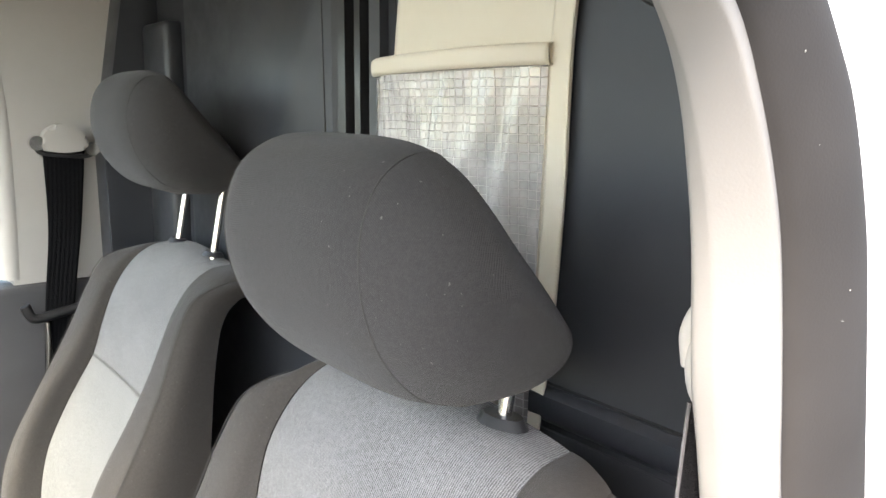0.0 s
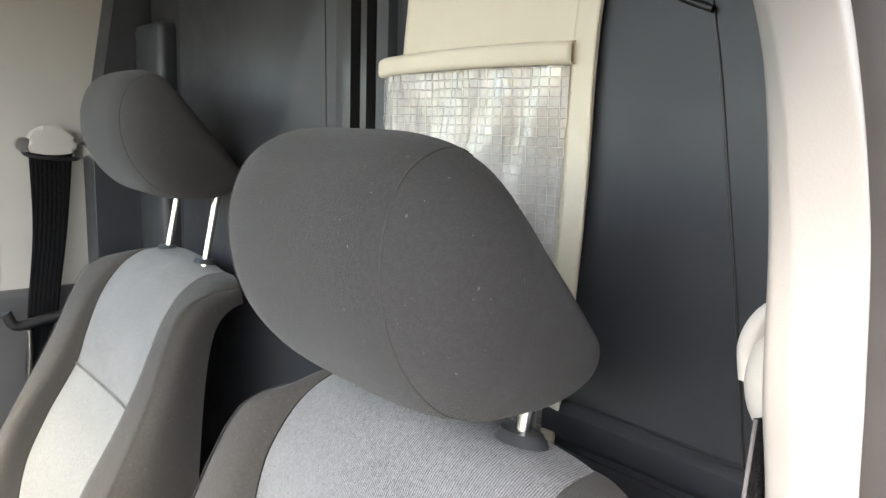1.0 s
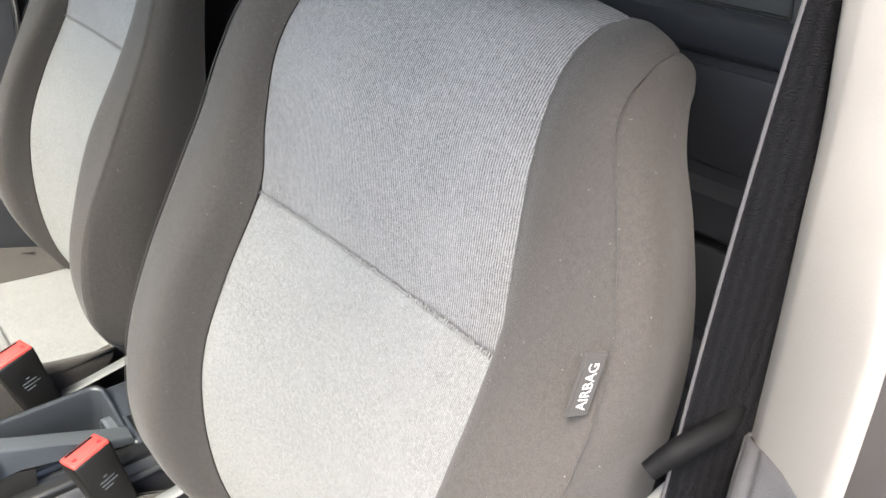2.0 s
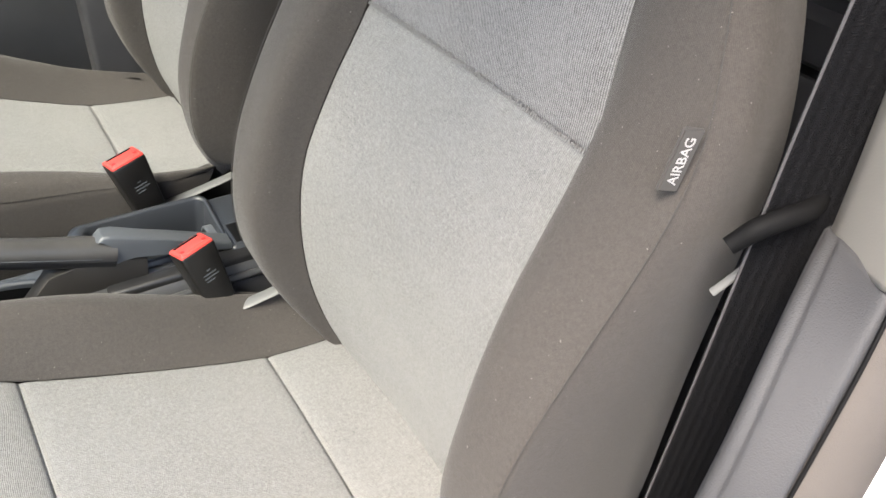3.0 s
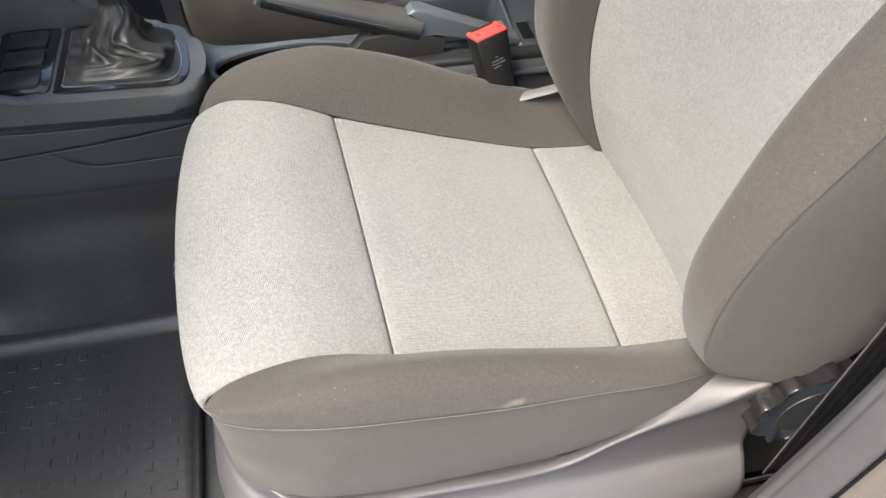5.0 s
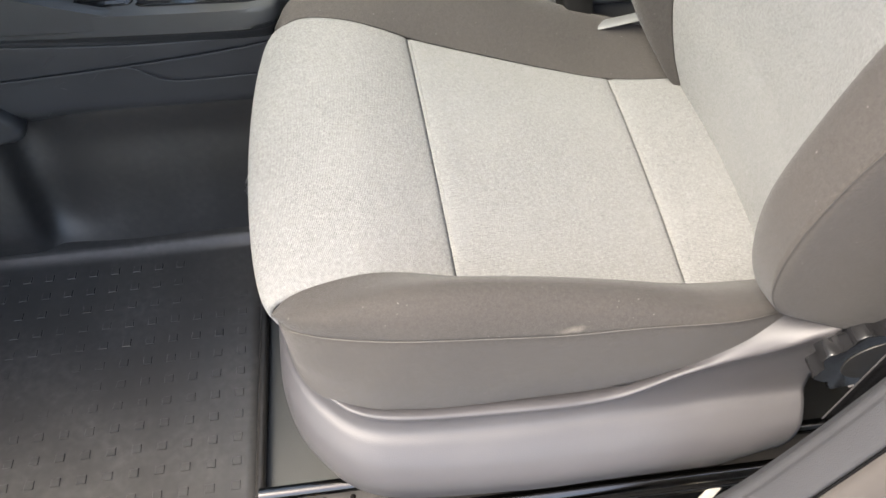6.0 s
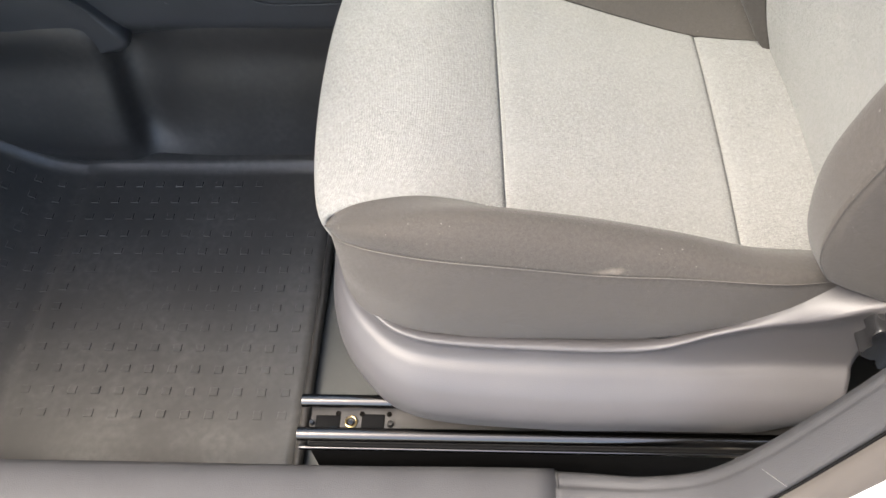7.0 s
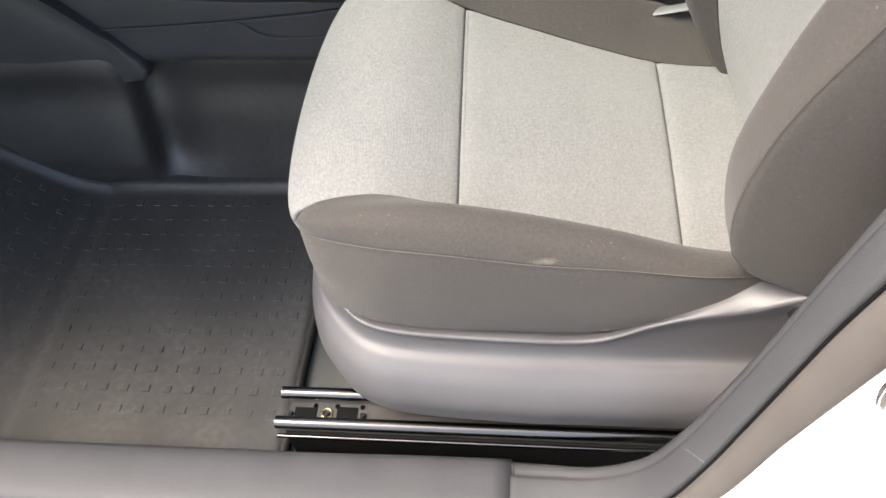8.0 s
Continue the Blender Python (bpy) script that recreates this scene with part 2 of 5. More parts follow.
def part(name, bm, mat, parent=None, label="", smooth=True):
    mesh = bpy.data.meshes.new(name)
    bmesh.ops.recalc_face_normals(bm, faces=bm.faces)
    bm.to_mesh(mesh)
    bm.free()
    if smooth:
        mesh.shade_smooth()
        mesh.set_sharp_from_angle(angle=radians(38))
    return link(name, mesh, mat, parent, label)


def thing(name, at, label, category, group="", kind=""):
    ob = new(name)
    ob.location = at
    ob.empty_display_size = 0.05
    bpy.context.view_layer.update()
    return tagged(ob, label, category, group, kind)


def sheet(name, grid, mat, parent=None, label="", core=None, groove=(), depth=0.005, reach=0.009, thick=0.0, ends=1.0, fold=(), holes=()):
    """A smooth surface through a grid of points, with uv in metres. groove: the edges (u0, u1, v0, v1) that sink into a seam, away from core's far side."""
    g = np.array(grid, float)
    n, m = g.shape[:2]
    du = np.gradient(g, axis=0)
    dv = np.gradient(g, axis=1)
    nor = np.cross(du, dv)
    nor /= np.linalg.norm(nor, axis=2, keepdims=True) + 1e-12
    flip = False
    if core is not None:
        if np.sum(nor * (g - np.array(core))) < 0:
            nor, flip = -nor, True
    lu = np.cumsum(np.vstack([np.zeros((1, m)), np.linalg.norm(np.diff(g, axis=0), axis=2)]), axis=0)
    lv = np.cumsum(np.hstack([np.zeros((n, 1)), np.linalg.norm(np.diff(g, axis=1), axis=2)]), axis=1)
    sink = np.zeros((n, m))
    for e in groove:
        d = {"u0": lu, "u1": lu[-1:] - lu, "v0": lv, "v1": lv[:, -1:] - lv}[e]
        sink = np.maximum(sink, (ends if e[0] == "v" else 1.0) * np.exp(-((d / reach) ** 1.3)))
    g = g - nor * (depth * sink)[..., None]
    for e in (*groove, *fold):
        ax, at = (0, 0 if e == "u0" else -1) if e[0] == "u" else (1, 0 if e == "v0" else -1)
        rim, down = np.take(g, [at], ax), np.take(nor, [at], ax)
        tuck = rim - 0.012 * down
        order = (lambda a, r: [r, a]) if at == 0 else (lambda a, r: [a, r])
        g = np.concatenate(order(g, tuck), ax)
        nor = np.concatenate(order(nor, down), ax)
        lu = np.concatenate(order(lu, np.take(lu, [at], ax) + (0.012 if ax == 0 and at else 0)), ax)
        lv = np.concatenate(order(lv, np.take(lv, [at], ax) + (0.012 if ax == 1 and at else 0)), ax)
    n, m = g.shape[:2]
    verts = g.reshape(-1, 3)
    faces = []
    for i in range(n - 1):
        for j in range(m - 1):
            f = (i * m + j, (i + 1) * m + j, (i + 1) * m + j + 1, i * m + j + 1)
            mid = verts[list(f)].mean(0) if holes else None
            if holes and any(abs((mid[0] - cx) / rx) ** p + abs((mid[1] - cy) / ry) ** p < 1 and mid[2] > zmin for cx, cy, rx, ry, p, zmin in holes):
                continue
            faces.append(f[::-1] if flip else f)
    mesh = bpy.data.meshes.new(name)
    mesh.from_pydata(verts.tolist(), [], faces)
    layer = mesh.uv_layers.new(name="UVMap")
    uv = np.stack([lv - lv[:, -1:] / 2, lu], 2).reshape(-1, 2)
    idx = np.empty(len(mesh.loops), int)
    mesh.loops.foreach_get("vertex_index", idx)
    layer.data.foreach_set("uv", uv[idx].astype(np.float32).ravel())
    mesh.shade_smooth()
    ob = link(name, mesh, mat, parent, label)
    if thick:
        s = ob.modifiers.new("thickness", "SOLIDIFY")
        s.thickness, s.offset = thick, -1
    return ob


def loft(rows, n, m, steps=None):
    """A grid from several curves: n points along each, m points across through them all."""
    along = [spline(r, steps if steps is not None else n) for r in rows]
    a = np.array(along)
    return np.array([spline(a[:, i], even(m)) for i in range(a.shape[1])])


def tube(name, points, radius, mat, parent=None, label="", sides=14, n=None, flat=1.0, cap=True):
    """A round bar along a smooth line; radius may be one number or one for each control point."""
    pts = spline(points, n or max(2, 8 * (len(points) - 1) + 1))
    if isinstance(radius, (int, float)):
        rad = np.full(len(pts), float(radius))
    else:
        rad = np.interp(np.linspace(0, 1, len(pts)), np.linspace(0, 1, len(radius)), radius)
    bm = bmesh.new()
    rings = []
    tang = np.gradient(pts, axis=0)
    side = np.array([0, 1.0, 0]) if abs(tang[0][1]) < 0.8 * np.linalg.norm(tang[0]) else np.array([1.0, 0, 0])
    for p, t, r in zip(pts, tang, rad):
        t = t / np.linalg.norm(t)
        a = side - t * np.dot(side, t)
        a /= np.linalg.norm(a)
        b = np.cross(t, a)
        rings.append([bm.verts.new(p + r * (math.cos(k) * a + flat * math.sin(k) * b)) for k in np.linspace(0, 2 * math.pi, sides, endpoint=False)])
    for x, y in zip(rings, rings[1:]):
        for i in range(sides):
            bm.faces.new((x[i], x[(i + 1) % sides], y[(i + 1) % sides], y[i]))
    if cap:
        bm.faces.new(rings[0][::-1])
        bm.faces.new(rings[-1])
    return part(name, bm, mat, parent, label)


def box(name, lo, hi, mat, parent=None, label="", bevel=0.004, turn=None, seg=3):
    """A block from lo to hi with rounded edges, turned by a matrix about its middle."""
    bm = bmesh.new()
    lo, hi = Vector(lo), Vector(hi)
    mid = (lo + hi) / 2
    bmesh.ops.create_cube(bm, size=1, matrix=Matrix.Diagonal((*(hi - lo), 1)))
    if bevel:
        bmesh.ops.bevel(bm, geom=bm.edges[:], offset=bevel, segments=seg, affect="EDGES", profile=0.5)
    bm.transform(Matrix.Translation(mid) @ (turn or Matrix()))
    return part(name, bm, mat, parent, label)


def extrude(name, outline, axis, a, b, mat, parent=None, label="", bevel=0.0, seg=2, holes=()):
    """A closed outline in the plane across the axis, drawn out from a to b."""
    bm = bmesh.new()

    def put(u, v, w):
        return {"x": (w, u, v), "y": (u, w, v), "z": (u, v, w)}[axis]
    lo = [bm.verts.new(put(u, v, a)) for u, v in outline]
    hi = [bm.verts.new(put(u, v, b)) for u, v in outline]
    k = len(outline)
    bm.faces.new(lo)
    bm.faces.new(hi[::-1])
    for i in range(k):
        bm.faces.new((lo[i], hi[i], hi[(i + 1) % k], lo[(i + 1) % k]))
    if bevel:
        rim = [e for e in bm.edges if (e.verts[0] in lo) == (e.verts[1] in lo)]
        bmesh.ops.bevel(bm, geom=rim, offset=bevel, segments=seg, affect="EDGES", profile=0.5)
    return part(name, bm, mat, parent, label)


def rounded(x0, y0, x1, y1, r, k=6):
    """The outline of a rectangle with round corners."""
    out = []
    for cx, cy, a in ((x1 - r, y1 - r, 0), (x0 + r, y1 - r, 90), (x0 + r, y0 + r, 180), (x1 - r, y0 + r, 270)):
        for i in range(k + 1):
            w = radians(a + 90 * i / k)
            out.append((cx + r * math.cos(w), cy + r * math.sin(w)))
    return out


# ---- the cabin shell ----
BULK_X = 0.325
FLOOR_GREY = plastic("grey_floor", (0.055, 0.057, 0.054), 0.6, 600, 0.0003, 0.25)
FAR_Y = 1.36


def wall(name, lo, hi, mat, label, cat="wall", bevel=0.0):
    return tagged(box(name, lo, hi, mat, None, "", bevel), label, cat, "", "structure")


def rubber_floor():
    """The floor pan under the mats, from the sill to the far sill."""
    rows = []
    for y in (-0.08, 0.05, 0.25, 0.45, 0.56):
        rows.append([(-1.5, y, 0.33), (-1.30, y, 0.20), (-1.10, y, 0.055), (-1.02, y, 0.008), (-0.96, y, -0.006), (-0.7, y, -0.008), (-0.3, y, -0.008), (0.32, y, -0.008)])
    ob = sheet("floor", loft(rows, 90, 20), FLOOR_GREY, None, "", (0, 0, -3), thick=0.01)
    return tagged(ob, "dark grey van cabin floor under the rubber mat", "floor", "", "structure")


rubber_floor()


def mat_surface(x):
    """Height of the rubber mat along the floor: flat, then rising up the toe board."""
    if x > -0.965:
        return -0.006 * math.exp(-((x + 0.945) / 0.016) ** 2)
    d = -0.965 - x
    return 0.75 * d * d / 0.10 if d < 0.05 else 0.75 * (d - 0.025)


def floor_mat():
    mat = thing("floor_mat", (-0.74, 0.2, 0), "black rubber floor mat with raised square studs", "floor mat")
    xs = np.r_[np.linspace(-1.50, -1.06, 14), np.linspace(-1.05, -0.93, 16), np.linspace(-0.92, -0.512, 24)]
    ys = np.r_[np.linspace(-0.075, 0.44, 34), np.linspace(0.447, 0.505, 16)]
    g = np.zeros((len(xs), len(ys), 3))
    for i, x in enumerate(xs):
        for j, y in enumerate(ys):
            lip = max(0, y - 0.468)
            rise = 0.013 * min(1, lip / 0.018) ** 1.3
            g[i, j] = (x, y, mat_surface(x) + rise + 0.0015 * noise.noise((x * 6, y * 6, 0)))
    sheet("mat_sheet", g, MAT, mat, "", (-0.7, 0.2, -2), thick=0.004)
    bm = bmesh.new()
    for ix in range(-14, 14):
        for iy in range(-3, 12):
            x, y = -0.541 - 0.0334 * (ix + 14), 0.1455 + iy * 0.0334
            if y < -0.05:
                continue
            z = mat_surface(x)
            lift = (mat_surface(x + 0.004) - mat_surface(x - 0.004)) / 0.008
            m = Matrix.Translation((x, y, z + 0.0004)) @ Matrix.Rotation(-math.atan(lift), 4, "Y") @ Matrix.Diagonal((0.0122, 0.0118, 0.0010, 1))
            made = bmesh.ops.create_cube(bm, size=1, matrix=m)["verts"]
            for v in made:
                if (m.inverted() @ v.co).z > 0:
                    v.co = m.translation + (v.co - m.translation) * 0.9
    tagged(part("stud_pattern", bm, MAT, mat, "", False), kind="stuff")
    tube("mat_edge", [(-0.510, -0.06, 0.003), (-0.508, 0.12, 0.004), (-0.507, 0.30, 0.004), (-0.507, 0.47, 0.006)], 0.0065, RUBBER, mat)


floor_mat()


def tunnel_wall():
    """The carpeted rise from the floor up to the console."""
    rows = []
    prof = [(0.492, -0.01), (0.500, 0.02), (0.512, 0.06), (0.530, 0.13), (0.548, 0.19), (0.552, 0.235), (0.575, 0.30)]
    for dy, dz in prof:
        r = []
        for x, out in ((-1.5, -0.03), (-1.2, -0.03), (-1.0, -0.026), (-0.90, -0.028), (-0.862, -0.027), (-0.846, -0.020), (-0.834, 0.006), (-0.820, 0.020), (-0.79, 0.017), (-0.74, 0.006), (-0.67, 0.0), (-0.5, 0.0), (-0.2, 0.0), (0.32, 0.0)):
            r.append((x, dy + out * min(1, max(0, dz) / 0.05), dz))
        rows.append(r)
    ob = sheet("tunnel_side", loft(rows, 130, 26), RUBBER, None, "", (-0.5, 1.2, 0.1), thick=0.006)
    tagged(ob, "black rubber-covered side of the centre tunnel", "wall", "", "structure")


tunnel_wall()


def bulkhead():
    w = tagged(box("bulkhead", (BULK_X, -0.10, -0.05), (BULK_X + 0.05, 0.58, 1.62), BULK), "dark textured plastic bulkhead panel behind the seats", "wall", "", "structure")
    x = BULK_X
    # tall panel line beside the pillar, and the shallow ribs below it
    tube("panel_seam", [(x, 0.452, 0.95), (x, 0.452, 1.20), (x, 0.450, 1.338), (x, 0.30, 1.345), (x, 0.17, 1.330)], 0.0012, BLACK, w)
    tube("panel_seam", [(x, 0.128, 1.27), (x, 0.112, 1.20), (x, 0.100, 1.13), (x, 0.082, 1.02), (x, 0.069, 0.932)], 0.0012, BLACK, w)
    tube("cable_loop", [(x - 0.004, 0.215, 1.34), (x - 0.006, 0.185, 1.285), (x - 0.006, 0.150, 1.25), (x - 0.004, 0.118, 1.235)], 0.0028, BLACK, w)
    tube("panel_seam", [(x, 0.069, 0.932), (x, 0.20, 0.933), (x, 0.45, 0.934)], 0.0016, BLACK, w)
    for z0, z1, d in ((0.897, 0.931, 0.008), (0.820, 0.893, 0.004), (0.768, 0.812, 0.014), (0.690, 0.762, 0.006), (0.640, 0.680, 0.014), (0.52, 0.63, 0.006)):
        extrude("rib", [(x + 0.004, z0), (x - d * 0.5, z0 + 0.0025), (x - d, z0 + 0.008), (x - d, z1 - 0.007), (x - d * 0.5, z1 - 0.002), (x + 0.004, z1)], "y", -0.05, 0.55, BULK, w)
    # deeper half behind the far seat, with a raised panel
    f = BULK_X + 0.040
    box("far_bulkhead", (f, 0.575, -0.05), (f + 0.03, FAR_Y + 0.1, 1.62), BULK, w, "", 0)
    extrude("raised_panel", rounded(0.628, 0.60, 1.13, 1.385, 0.03), "x", f - 0.010, f + 0.004, BULK, w, "", 0.004)
    tube("panel_seam", [(f - 0.0105, 0.652, 0.70), (f - 0.0105, 0.654, 1.0), (f - 0.0105, 0.660, 1.25), (f - 0.0105, 0.664, 1.352)], 0.0012, BLACK, w)
    tube("panel_seam", [(f - 0.0105, 0.664, 1.352), (f - 0.0105, 0.80, 1.357), (f - 0.0105, 1.00, 1.358)], 0.0012, BLACK, w)
    # upright channel between the two panels
    extrude("door_channel", [(x - 0.008, 0.560), (x - 0.008, 0.575), (x + 0.004, 0.575), (x + 0.004, 0.560)], "z", 0.3, 1.6, TRIM, w, "", 0.002)
    extrude("door_channel", [(x - 0.018, 0.530), (x - 0.018, 0.545), (x + 0.004, 0.548), (x + 0.004, 0.527)], "z", 0.3, 1.6, BLACK, w, "", 0.003)
    extrude("door_channel", [(x - 0.014, 0.506), (x - 0.014, 0.517), (x + 0.004, 0.520), (x + 0.004, 0.503)], "z", 0.3, 1.6, BLACK, w, "", 0.003)
    extrude("door_channel", [(x - 0.010, 0.474), (x - 0.010, 0.494), (x + 0.004, 0.497), (x + 0.004, 0.471)], "z", 0.3, 1.6, BULK, w, "", 0.003)
    box("corner_block", (f - 0.03, 1.17, 0.5), (f + 0.01, 1.30, 1.32), BULK, w, "", 0.012)
    extrude("corner_block", [(0.255, 0.3), (0.255, 1.10), (0.300, 1.36), (0.32, 1.47), (f + 0.01, 1.47), (f + 0.01, 0.3)], "y", 1.29, FAR_Y, BULK, w, "", 0.006)


bulkhead()

wall("roof", (-0.42, -0.09, 1.47), (BULK_X + 0.07, FAR_Y + 0.1, 1.51), LINING, "pale headliner under the van roof", "ceiling")
ceil = scene.objects["roof"]
tagged(ceil, kind="structure")


def far_side():
    """The far door opening with its cream pillar; a window lets daylight in ahead of it."""
    w = tagged(extrude("wall_far", rounded(0.098, -0.1, BULK_X + 0.05, 1.49, 0.004), "y", FAR_Y, FAR_Y + 0.06, CREAM), "cream plastic pillar trim on the far side", "pillar", "", "structure")
    # rounded front edge of the pillar
    tube("pillar_edge", [(0.100, FAR_Y + 0.02, 0.85), (0.104, FAR_Y + 0.02, 1.0), (0.104, FAR_Y + 0.02, 1.15), (0.090, FAR_Y + 0.02, 1.30), (0.06, FAR_Y + 0.02, 1.40)], 0.022, CREAM, w)
    box("upper_cover", (-1.2, FAR_Y - 0.032, 1.386), (0.335, FAR_Y + 0.05, 1.475), LINING, w, "pale lining above the far pillar", 0.004)
    tube("cover_joint", [(-0.4, FAR_Y - 0.0322, 1.432), (0.0, FAR_Y - 0.0322, 1.431), (0.205, FAR_Y - 0.0322, 1.430), (0.222, FAR_Y - 0.0322, 1.424), (0.224, FAR_Y - 0.0322, 1.41), (0.212, FAR_Y - 0.0322, 1.388)], 0.0016, SHROUD, w, sides=6)
    box("lower_trim", (0.0, FAR_Y - 0.03, -0.05), (BULK_X, FAR_Y + 0.05, 0.84), TRIM, w, "", 0.012)
    d = tagged(box("door_far", (-1.5, FAR_Y + 0.02, -0.1), (0.10, FAR_Y + 0.09, 0.84), CONSOLE, None, "", 0.01), "dark closed van door beyond the far seat", "door", "", "structure")
    box("window_rail", (-1.5, FAR_Y + 0.02, 1.38), (0.10, FAR_Y + 0.09, 1.50), CREAM, d, "", 0.008)
    box("front_pillar", (-1.5, FAR_Y + 0.0, 0.8), (-1.05, FAR_Y + 0.09, 1.5), CREAM, d, "", 0.01)
    p = box("window_pane", (-1.06, FAR_Y + 0.05, 0.84), (0.10, FAR_Y + 0.054, 1.39), None, d, "clear door window glass", 0)
    p.data.materials.append(GLASS)


far_side()


def far_belt():
    b = thing("seat_belt", (0.19, FAR_Y - 0.02, 0.8), "black shoulder belt hanging from a pale rounded guide cover", "seat belt", "shoulder belts")
    y = FAR_Y - 0.012
    hexa = [(0.160, 1.088), (0.156, 1.108), (0.172, 1.130), (0.190, 1.136), (0.212, 1.132), (0.236, 1.110), (0.234, 1.090), (0.195, 1.084)]
    ring = spline([(x, 0, z) for x, z in [*hexa, hexa[0]]], 41)[:-1]
    extrude("guide_cover", [(p[0], p[2]) for p in ring], "y", y - 0.026, y + 0.002, CREAM, b, "", 0.008, 4)
    tube("guide_loop", [(0.150, y - 0.014, 1.106), (0.153, y - 0.018, 1.086), (0.195, y - 0.022, 1.079), (0.238, y - 0.018, 1.078), (0.243, y - 0.014, 1.096)], 0.0042, BLACK, b)
    for x, z in ((0.150, 1.102), (0.2425, 1.090)):
        tube("guide_boss", [(x, y - 0.024, z), (x, y - 0.004, z)], 0.013, STEEL, b, "bright steel belt boss", sides=20)
    rows = [[(0.158, y - 0.018, 1.095), (0.155, y - 0.03, 0.95), (0.135, y - 0.05, 0.80), (0.12, y - 0.05, 0.60)], [(0.230, y - 0.018, 1.090), (0.212, y - 0.03, 0.95), (0.185, y - 0.05, 0.80), (0.165, y - 0.05, 0.60)]]
    sheet("webbing", loft(rows, 40, 8), WEB, b, "", None, thick=0.0014)
    tube("belt_stalk", [(0.10, y - 0.06, 0.815), (0.115, y - 0.06, 0.79), (0.16, y - 0.06, 0.795), (0.19, y - 0.06, 0.80)], 0.009, BLACK, b)
    tube("belt_stalk", [(0.135, y - 0.058, 0.78), (0.135, y - 0.055, 0.73), (0.132, y - 0.05, 0.68)], 0.006, STEEL, b)


far_belt()


def near_belt():
    b = thing("seat_belt", (0.16, -0.03, 0.6), "black shoulder belt under a cream guide cover", "seat belt", "shoulder belts")
    bm = bmesh.new()
    bmesh.ops.create_uvsphere(bm, u_segments=28, v_segments=16, radius=1, matrix=Matrix.Translation((0.160, -0.031, 1.054)) @ Matrix.Rotation(radians(8), 4, "Y") @ Matrix.Diagonal((0.016, 0.020, 0.027, 1)))
    part("guide_cover", bm, CREAM, b)
    tube("guide_ring", [(0.160, -0.011, 1.050), (0.158, -0.0115, 1.066), (0.157, -0.018, 1.079), (0.157, -0.028, 1.085), (0.158, -0.040, 1.081)], [0.004, 0.0048, 0.005, 0.0048, 0.004], CREAM, b, "cream collar round the guide")
    edge0 = [(0.130, -0.031, 1.045), (0.127, -0.030, 1.00), (0.124, -0.028, 0.93), (0.118, -0.028, 0.83), (0.112, -0.030, 0.72), (0.105, -0.032, 0.60), (0.095, -0.034, 0.45), (0.085, -0.036, 0.28)]
    edge1 = [(0.150, -0.039, 1.045), (0.160, -0.043, 1.00), (0.166, -0.045, 0.93), (0.166, -0.045, 0.83), (0.160, -0.047, 0.72), (0.154, -0.049, 0.60), (0.145, -0.050, 0.45), (0.135, -0.050, 0.28)]
    sheet("webbing", loft([edge0, edge1], 60, 10), WEB, b, "", None, thick=0.0014)
    inner = [(x + 0.016, y - 0.004, z) for x, y, z in edge0]
    outer = [(x - 0.004, y + 0.002, z) for x, y, z in edge1]
    sheet("webbing_fold", loft([[(x, y - 0.0045 + 0.010, z) for x, y, z in inner], [(x, y + 0.010, z) for x, y, z in outer]], 60, 8), WEB, b, "", None, thick=0.0014)
    tube("webbing_edge", edge0, 0.0009, VALANCE, b, sides=6)
    tube("adjuster_arm", [(0.097, -0.027, 0.761), (0.101, -0.029, 0.765), (0.108, -0.0335, 0.773), (0.121, -0.038, 0.778), (0.139, -0.040, 0.780), (0.165, -0.030, 0.782)], [0.0050, 0.0060, 0.0060, 0.0058, 0.0056, 0.005], BLACK_AND_SHADE, b, "black belt guide arm")
    tube("belt_tongue", [(0.112, -0.019, 0.716), (0.119, -0.024, 0.729), (0.125, -0.029, 0.742)], 0.0026, ANCHOR, b, "pale plastic belt stop", flat=0.5)
    tube("tongue_wire", [(0.118, -0.021, 0.722), (0.126, -0.024, 0.727), (0.125, -0.028, 0.736)], 0.0009, STEEL, b, "bright wire clip", sides=8)


near_belt()


